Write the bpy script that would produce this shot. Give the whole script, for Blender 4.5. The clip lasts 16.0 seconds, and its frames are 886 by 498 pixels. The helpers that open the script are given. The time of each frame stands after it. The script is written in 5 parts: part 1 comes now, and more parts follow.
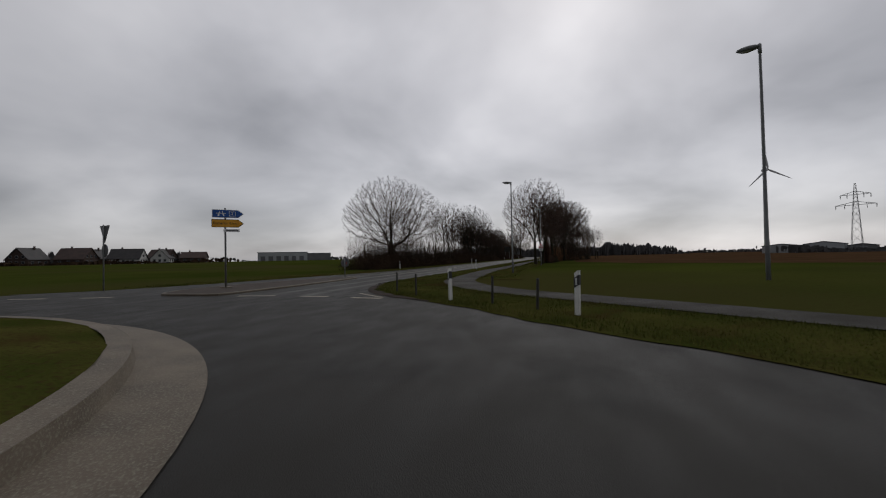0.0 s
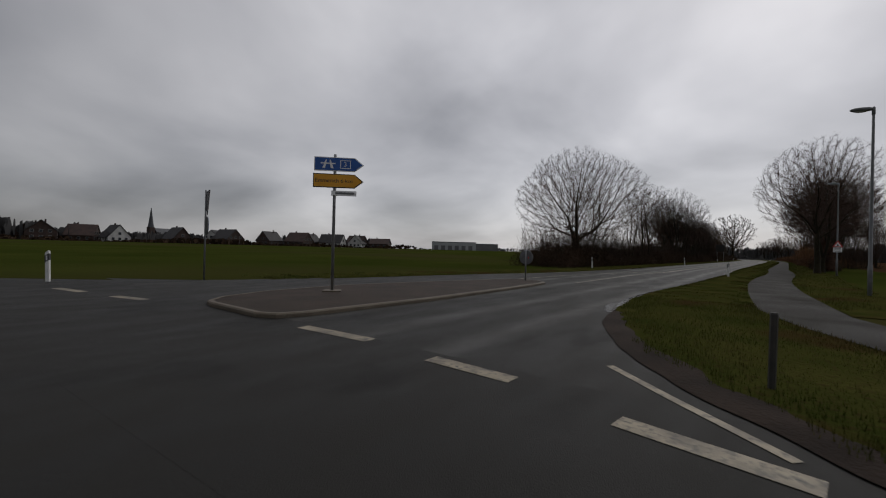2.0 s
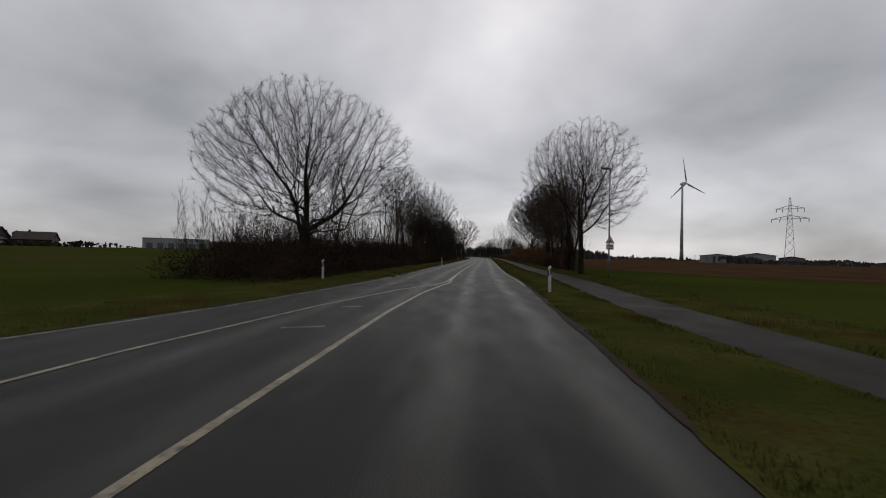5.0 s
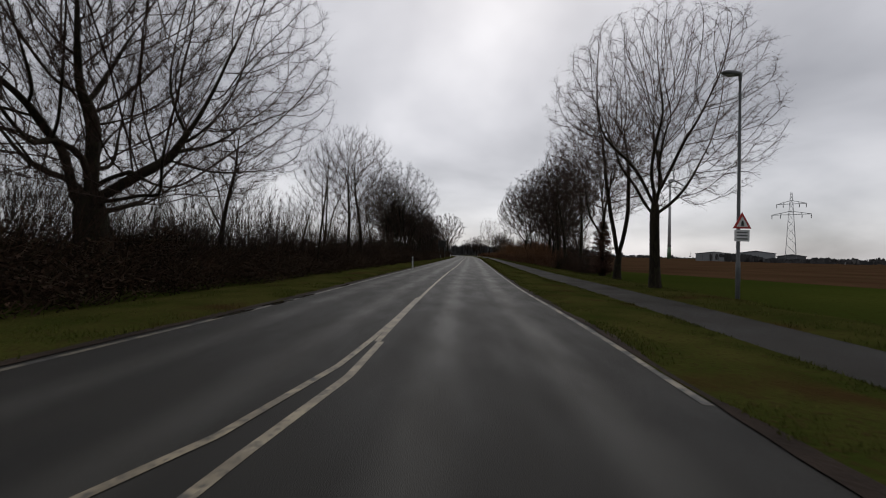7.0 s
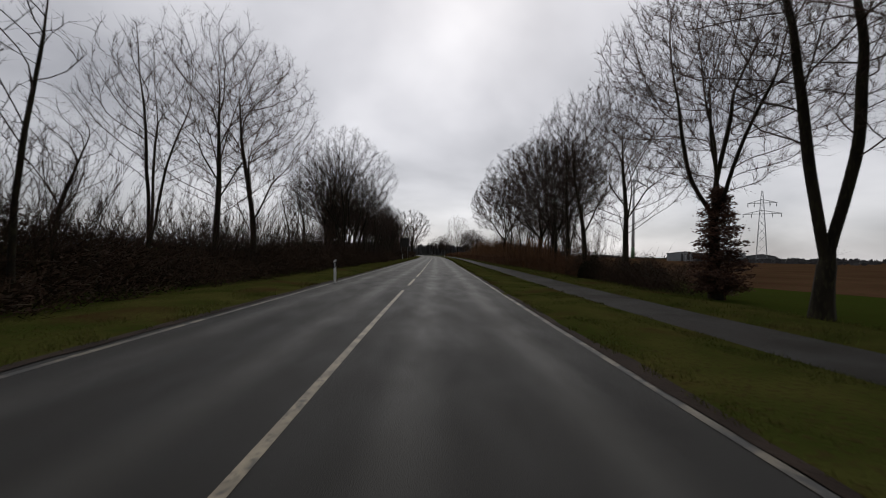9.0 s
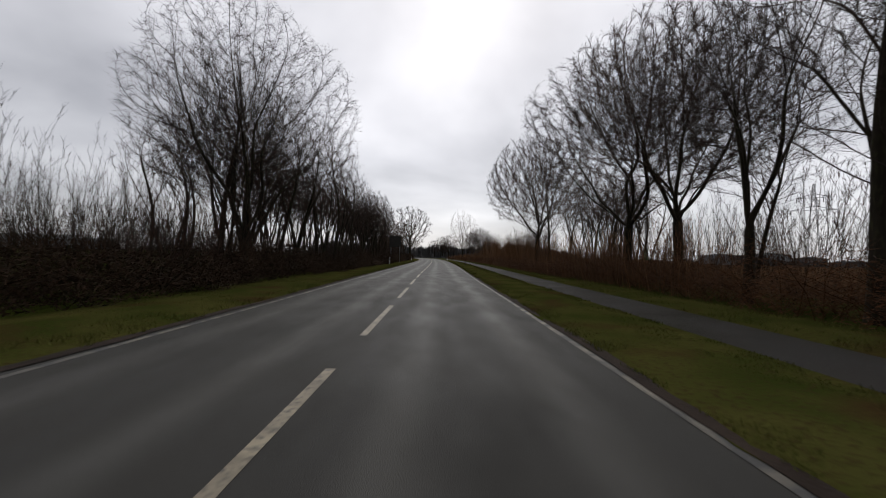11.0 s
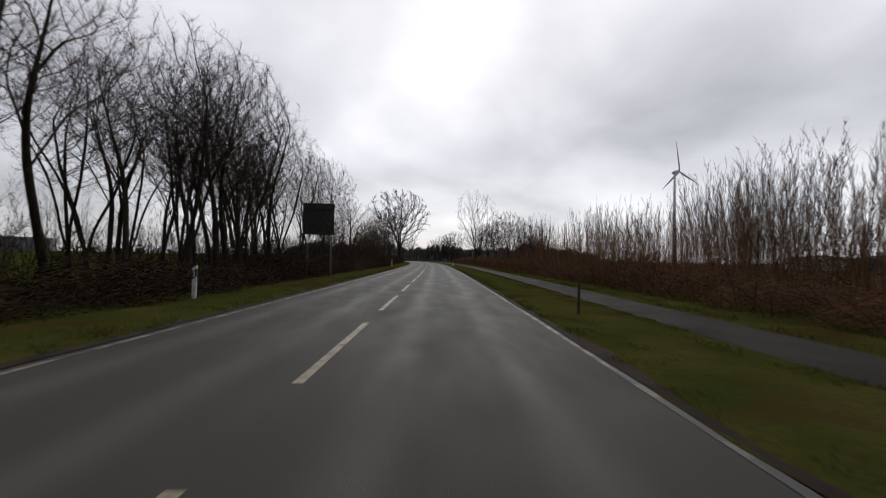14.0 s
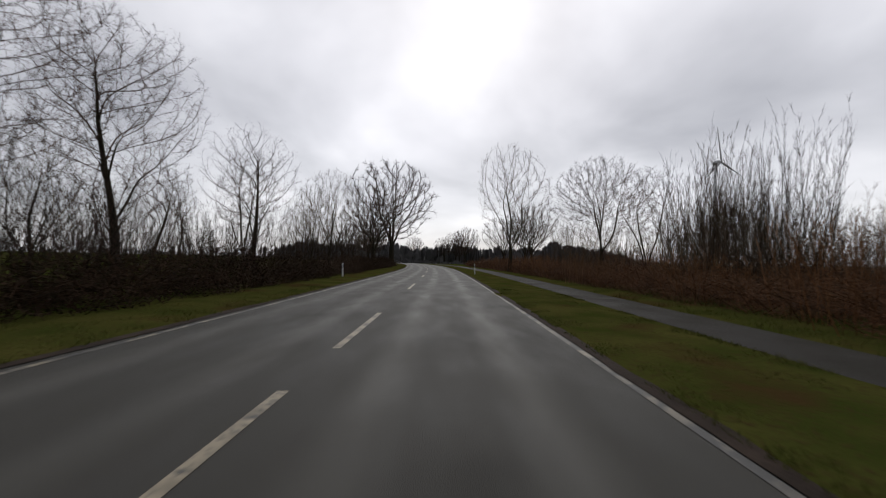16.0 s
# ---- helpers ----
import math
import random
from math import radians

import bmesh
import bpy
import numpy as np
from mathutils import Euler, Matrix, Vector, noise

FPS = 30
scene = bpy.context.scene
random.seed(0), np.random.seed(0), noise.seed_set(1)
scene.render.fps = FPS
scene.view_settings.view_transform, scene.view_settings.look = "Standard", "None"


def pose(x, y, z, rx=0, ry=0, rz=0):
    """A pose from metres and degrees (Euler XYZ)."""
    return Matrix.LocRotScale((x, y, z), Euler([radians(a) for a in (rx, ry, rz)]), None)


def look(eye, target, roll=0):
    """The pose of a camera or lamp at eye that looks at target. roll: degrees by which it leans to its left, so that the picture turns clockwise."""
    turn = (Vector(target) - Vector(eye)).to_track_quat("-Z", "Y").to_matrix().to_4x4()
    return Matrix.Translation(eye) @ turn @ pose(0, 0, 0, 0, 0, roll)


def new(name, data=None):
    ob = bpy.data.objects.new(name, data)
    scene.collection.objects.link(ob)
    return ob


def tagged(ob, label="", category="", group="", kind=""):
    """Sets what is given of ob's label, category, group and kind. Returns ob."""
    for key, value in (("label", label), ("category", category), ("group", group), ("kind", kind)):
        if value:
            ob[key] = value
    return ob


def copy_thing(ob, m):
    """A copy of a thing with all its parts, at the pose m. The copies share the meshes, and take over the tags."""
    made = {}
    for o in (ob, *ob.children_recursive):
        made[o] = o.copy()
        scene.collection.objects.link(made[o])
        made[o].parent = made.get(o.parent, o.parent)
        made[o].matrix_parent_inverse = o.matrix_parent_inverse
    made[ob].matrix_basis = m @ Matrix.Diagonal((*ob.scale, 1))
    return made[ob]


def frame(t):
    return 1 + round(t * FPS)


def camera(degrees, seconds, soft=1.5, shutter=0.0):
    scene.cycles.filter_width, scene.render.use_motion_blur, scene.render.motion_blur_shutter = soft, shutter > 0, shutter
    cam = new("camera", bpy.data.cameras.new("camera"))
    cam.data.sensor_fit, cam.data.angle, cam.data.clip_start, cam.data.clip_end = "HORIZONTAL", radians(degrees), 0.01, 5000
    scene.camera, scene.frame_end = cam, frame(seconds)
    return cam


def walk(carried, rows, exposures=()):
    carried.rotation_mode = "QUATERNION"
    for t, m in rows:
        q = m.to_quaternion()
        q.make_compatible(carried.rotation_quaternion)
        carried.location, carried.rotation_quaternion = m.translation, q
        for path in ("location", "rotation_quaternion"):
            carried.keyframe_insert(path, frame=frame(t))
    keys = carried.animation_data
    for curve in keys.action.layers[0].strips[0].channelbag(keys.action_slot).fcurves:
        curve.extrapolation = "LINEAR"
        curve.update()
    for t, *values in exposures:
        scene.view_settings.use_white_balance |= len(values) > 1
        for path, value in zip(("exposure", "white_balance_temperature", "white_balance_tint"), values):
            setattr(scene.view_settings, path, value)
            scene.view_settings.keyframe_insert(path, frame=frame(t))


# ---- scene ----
cam = camera(97.1, 16.0, soft=1.1, shutter=0.1)

# seconds, and the pose: metres, then tilt, lean and heading in degrees
PATH = [
    (0, pose(10.11, -41.49, 1.35, 91.20, 1.20, 13.13)),
    (0.25, pose(9.61, -40.19, 1.35, 91.27, 1.00, 17.09)),
    (0.5, pose(9.09, -38.94, 1.35, 91.20, 0.80, 20.94)),
    (0.75, pose(8.44, -37.70, 1.35, 91.13, 0.60, 24.84)),
    (1, pose(7.65, -36.45, 1.35, 91.10, 0.40, 28.32)),
    (1.25, pose(6.79, -35.29, 1.35, 91.14, 0.10, 31.68)),
    (1.5, pose(5.99, -34.20, 1.35, 91.05, -0.20, 34.35)),
    (1.75, pose(5.28, -33.20, 1.35, 90.59, -0.80, 36.18)),
    (2, pose(4.61, -32.24, 1.35, 90.10, -1.40, 37.06)),
    (2.25, pose(3.88, -31.22, 1.35, 89.83, -1.40, 35.48)),
    (2.5, pose(3.18, -30.13, 1.35, 89.70, -1.40, 32.77)),
    (2.75, pose(2.55, -28.94, 1.35, 89.71, -1.30, 29.50)),
    (3, pose(1.95, -27.63, 1.35, 89.85, -1.20, 25.53)),
    (3.25, pose(1.39, -26.11, 1.35, 90.16, -1.40, 20.75)),
    (3.5, pose(0.96, -24.47, 1.35, 90.45, -1.60, 15.78)),
    (3.75, pose(0.81, -22.93, 1.35, 90.67, -1.60, 11.88)),
    (4, pose(0.77, -21.34, 1.35, 90.90, -1.60, 8.34)),
    (4.25, pose(0.75, -19.78, 1.35, 91.02, -1.45, 5.70)),
    (4.5, pose(0.73, -18.25, 1.35, 90.85, -1.30, 4.00)),
    (4.7, pose(0.72, -16.96, 1.35, 90.77, -1.27, 3.00)),
    (5.3, pose(0.83, -12.84, 1.35, 90.80, -1.20, 2.30)),
    (6, pose(1.03, -7.78, 1.35, 90.71, -1.17, 1.52)),
    (6.5, pose(1.15, -4.19, 1.35, 90.66, -1.15, 1.00)),
    (7, pose(1.29, -0.61, 1.35, 90.56, -1.15, 0.28)),
    (7.5, pose(1.33, 2.87, 1.35, 90.40, -1.15, -1.48)),
    (8, pose(1.38, 6.44, 1.35, 90.64, -1.15, -3.24)),
    (8.5, pose(1.59, 10.07, 1.35, 90.71, -1.15, -4.65)),
    (9, pose(1.90, 14.08, 1.35, 90.64, -1.15, -4.73)),
    (9.5, pose(2.28, 19.27, 1.35, 90.75, -1.15, -4.62)),
    (10.2, pose(2.85, 26.81, 1.35, 90.85, -1.15, -4.51)),
    (11, pose(3.48, 35.31, 1.35, 91.00, -1.15, -4.47)),
    (11.5, pose(3.88, 40.85, 1.35, 91.08, -1.15, -4.32)),
    (12, pose(4.35, 47.62, 1.35, 91.21, -1.15, -4.05)),
    (12.5, pose(4.80, 54.90, 1.35, 91.30, -1.15, -3.88)),
    (13, pose(5.27, 62.47, 1.35, 91.44, -1.15, -4.31)),
    (13.5, pose(5.87, 70.28, 1.35, 91.50, -1.15, -4.76)),
    (14, pose(6.55, 78.25, 1.35, 91.38, -1.15, -4.27)),
    (14.5, pose(7.08, 86.28, 1.35, 91.52, -1.15, -3.78)),
    (15, pose(7.61, 94.43, 1.35, 91.53, -1.15, -3.20)),
    (15.5, pose(8.19, 102.83, 1.35, 91.63, -1.15, -3.10)),
    (16, pose(8.78, 111.37, 1.35, 91.59, -1.15, -2.73)),
]
walk(cam, PATH, exposures=[(0, 0.2), (4.5, 0.2), (7.0, 0.4), (9.0, 0.44), (11.5, 0.72), (16.0, 0.75)])

# ---- light ----
SUN_AZ, SUN_EL = 8.0, 42.0      # degrees east of north, above the horizon
world = bpy.data.worlds.new("overcast")
scene.world = world
world.use_nodes = True
wt = world.node_tree
wt.nodes.clear()


def wn(kind, **kw):
    n = wt.nodes.new(kind)
    for k, v in kw.items():
        if k == "op":
            n.operation = v
        else:
            n.inputs[int(k[1:])].default_value = v
    return n


w_tc = wn("ShaderNodeTexCoord")
w_sep = wn("ShaderNodeSeparateXYZ")
wt.links.new(w_tc.outputs["Generated"], w_sep.inputs[0])
w_up = wn("ShaderNodeMath", op="MAXIMUM", i1=0.0)
wt.links.new(w_sep.outputs[2], w_up.inputs[0])
w_den = wn("ShaderNodeMath", op="ADD", i1=0.34)
wt.links.new(w_up.outputs[0], w_den.inputs[0])
w_u = wn("ShaderNodeMath", op="DIVIDE")
wt.links.new(w_sep.outputs[0], w_u.inputs[0])
wt.links.new(w_den.outputs[0], w_u.inputs[1])
w_v = wn("ShaderNodeMath", op="DIVIDE")
wt.links.new(w_sep.outputs[1], w_v.inputs[0])
wt.links.new(w_den.outputs[0], w_v.inputs[1])
w_pos = wn("ShaderNodeCombineXYZ", i2=0.0)
wt.links.new(w_u.outputs[0], w_pos.inputs[0])
wt.links.new(w_v.outputs[0], w_pos.inputs[1])
w_big = wn("ShaderNodeTexNoise")
w_big.inputs["Scale"].default_value = 1.25
w_big.inputs["Detail"].default_value = 5.0
w_big.inputs["Roughness"].default_value = 0.45
w_big.inputs["Distortion"].default_value = 0.25
wt.links.new(w_pos.outputs[0], w_big.inputs["Vector"])
w_ramp = wt.nodes.new("ShaderNodeValToRGB")
w_ramp.color_ramp.elements[0].position = 0.30
w_ramp.color_ramp.elements[0].color = (0.229, 0.227, 0.240, 1)
w_ramp.color_ramp.elements[1].position = 0.72
w_ramp.color_ramp.elements[1].color = (0.58, 0.57, 0.586, 1)
w_mid = w_ramp.color_ramp.elements.new(0.5)
w_mid.color = (0.386, 0.382, 0.400, 1)
wt.links.new(w_big.outputs[0], w_ramp.inputs[0])
# the veil is thinner round the hidden sun
w_dot = wt.nodes.new("ShaderNodeVectorMath")
w_dot.operation = "DOT_PRODUCT"
az, el = radians(SUN_AZ), radians(SUN_EL)
SUN_DIR = Vector((math.sin(az) * math.cos(el), math.cos(az) * math.cos(el), math.sin(el)))
w_dot.inputs[1].default_value = SUN_DIR
wt.links.new(w_tc.outputs["Generated"], w_dot.inputs[0])
w_glow = wt.nodes.new("ShaderNodeMapRange")
w_glow.inputs[1].default_value, w_glow.inputs[2].default_value = 0.0, 1.0
w_glow.inputs[3].default_value, w_glow.inputs[4].default_value = 0.52, 1.38
wt.links.new(w_dot.outputs["Value"], w_glow.inputs[0])
w_mul = wt.nodes.new("ShaderNodeVectorMath")
w_mul.operation = "SCALE"
wt.links.new(w_ramp.outputs[0], w_mul.inputs[0])
wt.links.new(w_glow.outputs[0], w_mul.inputs["Scale"])
w_sky = wt.nodes.new("ShaderNodeTexSky")
w_sky.sky_type, w_sky.sun_disc = "NISHITA", False
w_sky.sun_elevation, w_sky.sun_rotation = radians(SUN_EL), radians(SUN_AZ)
w_b1 = wt.nodes.new("ShaderNodeBackground")
w_b1.inputs[1].default_value = 0.08
wt.links.new(w_sky.outputs[0], w_b1.inputs[0])
w_b2 = wt.nodes.new("ShaderNodeBackground")
w_b2.inputs[1].default_value = 1.0
wt.links.new(w_mul.outputs[0], w_b2.inputs[0])
w_mix = wt.nodes.new("ShaderNodeMixShader")
w_mix.inputs[0].default_value = 0.9
wt.links.new(w_b1.outputs[0], w_mix.inputs[1])
wt.links.new(w_b2.outputs[0], w_mix.inputs[2])
w_out = wt.nodes.new("ShaderNodeOutputWorld")
wt.links.new(w_mix.outputs[0], w_out.inputs[0])

sun = new("sun", bpy.data.lights.new("sun", "SUN"))
sun.data.energy, sun.data.angle, sun.data.color = 0.5, radians(40), (1.0, 0.97, 0.92)
sun.matrix_world = look(SUN_DIR * 100, (0, 0, 0))


# ---- materials ----
def mat(name, a, b, rough=0.8, scale=6.0, fine=60.0, bump=0.3, metal=0.0, c=None, rough2=None, spec=0.5, island=0.0, stretch=(1, 1, 1), bdist=0.01, patch=None, each=None):
    """A two-scale procedural surface: a to b by coarse noise, specks of c by fine noise, bump from the fine one."""
    m = bpy.data.materials.new(name)
    m.use_nodes = True
    nt = m.node_tree
    bs = nt.nodes["Principled BSDF"]
    tc = nt.nodes.new("ShaderNodeTexCoord")
    mp = nt.nodes.new("ShaderNodeMapping")
    mp.inputs["Scale"].default_value = stretch
    nt.links.new(tc.outputs["Object"], mp.inputs[0])
    n1 = nt.nodes.new("ShaderNodeTexNoise")
    n1.inputs["Scale"].default_value, n1.inputs["Detail"].default_value = scale, 6
    n2 = nt.nodes.new("ShaderNodeTexNoise")
    n2.inputs["Scale"].default_value, n2.inputs["Detail"].default_value = fine, 4
    nt.links.new(mp.outputs[0], n1.inputs["Vector"])
    nt.links.new(mp.outputs[0], n2.inputs["Vector"])
    r1 = nt.nodes.new("ShaderNodeValToRGB")
    r1.color_ramp.elements[0].position, r1.color_ramp.elements[1].position = 0.35, 0.65
    r1.color_ramp.elements[0].color, r1.color_ramp.elements[1].color = (*a, 1), (*b, 1)
    nt.links.new(n1.outputs[0], r1.inputs[0])
    out = r1.outputs[0]
    if c:
        r2 = nt.nodes.new("ShaderNodeValToRGB")
        r2.color_ramp.elements[0].position, r2.color_ramp.elements[1].position = 0.5, 0.72
        nt.links.new(n2.outputs[0], r2.inputs[0])
        mx = nt.nodes.new("ShaderNodeMixRGB")
        mx.inputs[2].default_value = (*c, 1)
        nt.links.new(r2.outputs[0], mx.inputs[0])
        nt.links.new(out, mx.inputs[1])
        out = mx.outputs[0]
    if each:
        oi = nt.nodes.new("ShaderNodeObjectInfo")
        m4 = nt.nodes.new("ShaderNodeMixRGB")
        m4.inputs[2].default_value = (*each, 1)
        nt.links.new(oi.outputs["Random"], m4.inputs[0])
        nt.links.new(out, m4.inputs[1])
        out = m4.outputs[0]
    if patch:
        n3 = nt.nodes.new("ShaderNodeTexNoise")
        n3.inputs["Scale"].default_value, n3.inputs["Detail"].default_value = patch[1], 7
        nt.links.new(tc.outputs["Object"], n3.inputs["Vector"])
        r3 = nt.nodes.new("ShaderNodeValToRGB")
        r3.color_ramp.elements[0].position, r3.color_ramp.elements[1].position = patch[2], patch[3]
        nt.links.new(n3.outputs[0], r3.inputs[0])
        m3 = nt.nodes.new("ShaderNodeMixRGB")
        m3.inputs[2].default_value = (*patch[0], 1)
        nt.links.new(r3.outputs[0], m3.inputs[0])
        nt.links.new(out, m3.inputs[1])
        out = m3.outputs[0]
    if island:
        ge = nt.nodes.new("ShaderNodeNewGeometry")
        hs = nt.nodes.new("ShaderNodeHueSaturation")
        mr = nt.nodes.new("ShaderNodeMapRange")
        mr.inputs[3].default_value, mr.inputs[4].default_value = 1 - island, 1 + island
        nt.links.new(ge.outputs["Random Per Island"], mr.inputs[0])
        nt.links.new(mr.outputs[0], hs.inputs["Value"])
        nt.links.new(out, hs.inputs["Color"])
        out = hs.outputs[0]
    nt.links.new(out, bs.inputs["Base Color"])
    bs.inputs["Roughness"].default_value = rough
    bs.inputs["Metallic"].default_value = metal
    bs.inputs["Specular IOR Level"].default_value = spec
    if rough2 is not None:
        rr = nt.nodes.new("ShaderNodeMapRange")
        rr.inputs[1].default_value, rr.inputs[2].default_value = 0.35, 0.65
        rr.inputs[3].default_value, rr.inputs[4].default_value = rough, rough2
        nt.links.new(n1.outputs[0], rr.inputs[0])
        nt.links.new(rr.outputs[0], bs.inputs["Roughness"])
    if bump:
        bp = nt.nodes.new("ShaderNodeBump")
        bp.inputs["Strength"].default_value, bp.inputs["Distance"].default_value = bump, bdist
        nt.links.new(n2.outputs[0], bp.inputs["Height"])
        nt.links.new(bp.outputs[0], bs.inputs["Normal"])
    return m


M_ASPH = mat("wet_asphalt", (0.011, 0.0105, 0.0093), (0.020, 0.0190, 0.0168), 0.60, 1.4, 120, 0.7, c=(0.034, 0.032, 0.027), rough2=0.74, spec=0.15, stretch=(1.3, 0.5, 1), bdist=0.008, patch=((0.012, 0.0115, 0.010), 0.5, 0.52, 0.64))


def lane_wear(m):
    """Polished, slightly paler wheel tracks along both lanes, by the road's own map: u across in metres from its centre, v along."""
    nt = m.node_tree
    bs = nt.nodes["Principled BSDF"]
    uv = nt.nodes.new("ShaderNodeUVMap")
    uv.uv_map = "lane"
    sp = nt.nodes.new("ShaderNodeSeparateXYZ")
    nt.links.new(uv.outputs[0], sp.inputs[0])
    nz = nt.nodes.new("ShaderNodeTexNoise")
    nz.inputs["Scale"].default_value, nz.inputs["Detail"].default_value = 1.0, 7
    mp = nt.nodes.new("ShaderNodeMapping")
    mp.inputs["Scale"].default_value = (1.5, 0.3, 1)
    nt.links.new(uv.outputs[0], mp.inputs[0])
    nt.links.new(mp.outputs[0], nz.inputs["Vector"])
    last = sp.outputs[0]
    for off in (0.0, 1.72, 0.78):
        sub = nt.nodes.new("ShaderNodeMath")
        sub.operation = "SUBTRACT"
        sub.inputs[1].default_value = off
        nt.links.new(last, sub.inputs[0])
        ab = nt.nodes.new("ShaderNodeMath")
        ab.operation = "ABSOLUTE"
        nt.links.new(sub.outputs[0], ab.inputs[0])
        last = ab.outputs[0]
    track = nt.nodes.new("ShaderNodeMapRange")
    track.interpolation_type = "SMOOTHSTEP"
    track.inputs[1].default_value, track.inputs[2].default_value = 0.0, 0.46
    track.inputs[3].default_value, track.inputs[4].default_value = 1.0, 0.0
    nt.links.new(last, track.inputs[0])
    worn = nt.nodes.new("ShaderNodeMath")
    worn.operation = "MULTIPLY"
    nt.links.new(track.outputs[0], worn.inputs[0])
    nt.links.new(nz.outputs[0], worn.inputs[1])
    rough_in = bs.inputs["Roughness"].links[0].from_socket
    rg = nt.nodes.new("ShaderNodeMath")
    rg.operation = "MULTIPLY_ADD"
    rg.inputs[1].default_value = -0.16
    nt.links.new(worn.outputs[0], rg.inputs[0])
    nt.links.new(rough_in, rg.inputs[2])
    nt.links.new(rg.outputs[0], bs.inputs["Roughness"])
    col_in = bs.inputs["Base Color"].links[0].from_socket
    mx = nt.nodes.new("ShaderNodeMixRGB")
    mx.inputs[2].default_value = (0.050, 0.048, 0.042, 1)
    nt.links.new(worn.outputs[0], mx.inputs[0])
    nt.links.new(col_in, mx.inputs[1])
    # the base colour grows paler along the road, from v 22 to 50
    v_ramp = nt.nodes.new("ShaderNodeMapRange")
    v_ramp.inputs[1].default_value, v_ramp.inputs[2].default_value = 22.0, 50.0
    nt.links.new(sp.outputs[1], v_ramp.inputs[0])
    pale = nt.nodes.new("ShaderNodeMixRGB")
    pale.blend_type = "ADD"
    pale.inputs[2].default_value = (0.018, 0.0172, 0.0145, 1)
    nt.links.new(v_ramp.outputs[0], pale.inputs[0])
    nt.links.new(mx.outputs[0], pale.inputs[1])
    nt.links.new(pale.outputs[0], bs.inputs["Base Color"])
    return m


M_ROAD = lane_wear(mat("wet_lane_asphalt", (0.011, 0.0105, 0.0093), (0.020, 0.0190, 0.0168), 0.60, 1.4, 120, 0.7, c=(0.034, 0.032, 0.027), rough2=0.74, spec=0.17, stretch=(1.3, 0.4, 1), bdist=0.008, patch=((0.012, 0.0115, 0.010), 0.3, 0.54, 0.62)))
M_PATH = mat("path_asphalt", (0.016, 0.0145, 0.0125), (0.028, 0.0255, 0.022), 0.7, 0.7, 70, 0.7, c=(0.040, 0.036, 0.030), rough2=0.9, spec=0.10, patch=((0.014, 0.0125, 0.008), 0.4, 0.48, 0.62))
M_LINE = mat("road_paint", (0.13, 0.107, 0.072), (0.29, 0.245, 0.165), 0.6, 3.0, 14, 0.3, c=(0.06, 0.052, 0.042), patch=((0.045, 0.042, 0.036), 4.5, 0.58, 0.68))
M_EDGE = mat("worn_road_paint", (0.05, 0.045, 0.036), (0.22, 0.19, 0.135), 0.6, 0.9, 14, 0.3, c=(0.07, 0.062, 0.05), patch=((0.026, 0.025, 0.023), 2.6, 0.46, 0.56))
M_GROUND = mat("field_grass", (0.027, 0.038, 0.007), (0.045, 0.054, 0.011), 0.95, 0.06, 6, 0.8, c=(0.032, 0.030, 0.007), bdist=0.05, spec=0.0, patch=((0.046, 0.040, 0.016), 0.02, 0.5, 0.7))
M_VERGE = mat("verge_turf", (0.030, 0.038, 0.008), (0.056, 0.054, 0.015), 0.95, 0.7, 14, 0.9, c=(0.038, 0.028, 0.011), bdist=0.04, spec=0.0, patch=((0.042, 0.027, 0.011), 0.45, 0.56, 0.68))
M_BLADE = mat("grass_blades", (0.056, 0.072, 0.013), (0.100, 0.098, 0.026), 0.85, 0.5, 5, 0.0, island=0.35, spec=0.05, patch=((0.090, 0.062, 0.023), 0.45, 0.56, 0.68))
M_SOIL = mat("ploughed_soil", (0.046, 0.024, 0.014), (0.072, 0.040, 0.023), 0.95, 0.15, 3, 0.9, c=(0.034, 0.036, 0.012), bdist=0.08, spec=0.0)
M_BARK = mat("bark", (0.018, 0.0145, 0.0105), (0.036, 0.029, 0.020), 0.95, 2.5, 16, 1.0, c=(0.046, 0.045, 0.022), stretch=(1, 1, 0.25), bdist=0.02, spec=0.12)
M_TWIG = mat("twigs", (0.024, 0.0175, 0.014), (0.042, 0.030, 0.023), 0.9, 1.0, 8, 0.0, island=0.25, each=(0.056, 0.031, 0.020), spec=0.2)
M_TWIG_PALE = mat("pale_twigs", (0.058, 0.040, 0.026), (0.100, 0.072, 0.046), 0.85, 1.0, 8, 0.0, island=0.3, spec=0.2)
M_TWIG_RED = mat("russet_twigs", (0.14, 0.064, 0.025), (0.23, 0.108, 0.044), 0.85, 0.6, 8, 0.0, island=0.35, each=(0.13, 0.076, 0.040), spec=0.2)
M_SCRUB = mat("dead_scrub", (0.056, 0.026, 0.012), (0.105, 0.047, 0.020), 0.9, 0.4, 6, 0.0, c=(0.03, 0.022, 0.012), island=0.4, spec=0.1)
M_BRAMBLE = mat("dead_bramble", (0.026, 0.015, 0.010), (0.052, 0.030, 0.018), 0.9, 0.5, 6, 0.0, c=(0.016, 0.018, 0.008), island=0.45, spec=0.1)
M_RUSSET = mat("russet_leaves", (0.046, 0.022, 0.014), (0.080, 0.038, 0.021), 0.85, 0.8, 6, 0.0, island=0.4, spec=0.15)
M_IVY = mat("ivy_leaves", (0.022, 0.022, 0.011), (0.038, 0.034, 0.016), 0.8, 1.5, 6, 0.0, island=0.4, spec=0.15)
M_DIRT = mat("trodden_soil", (0.018, 0.0125, 0.0095), (0.036, 0.025, 0.019), 0.9, 1.6, 26, 1.0, c=(0.022, 0.016, 0.012), spec=0.1, bdist=0.012)
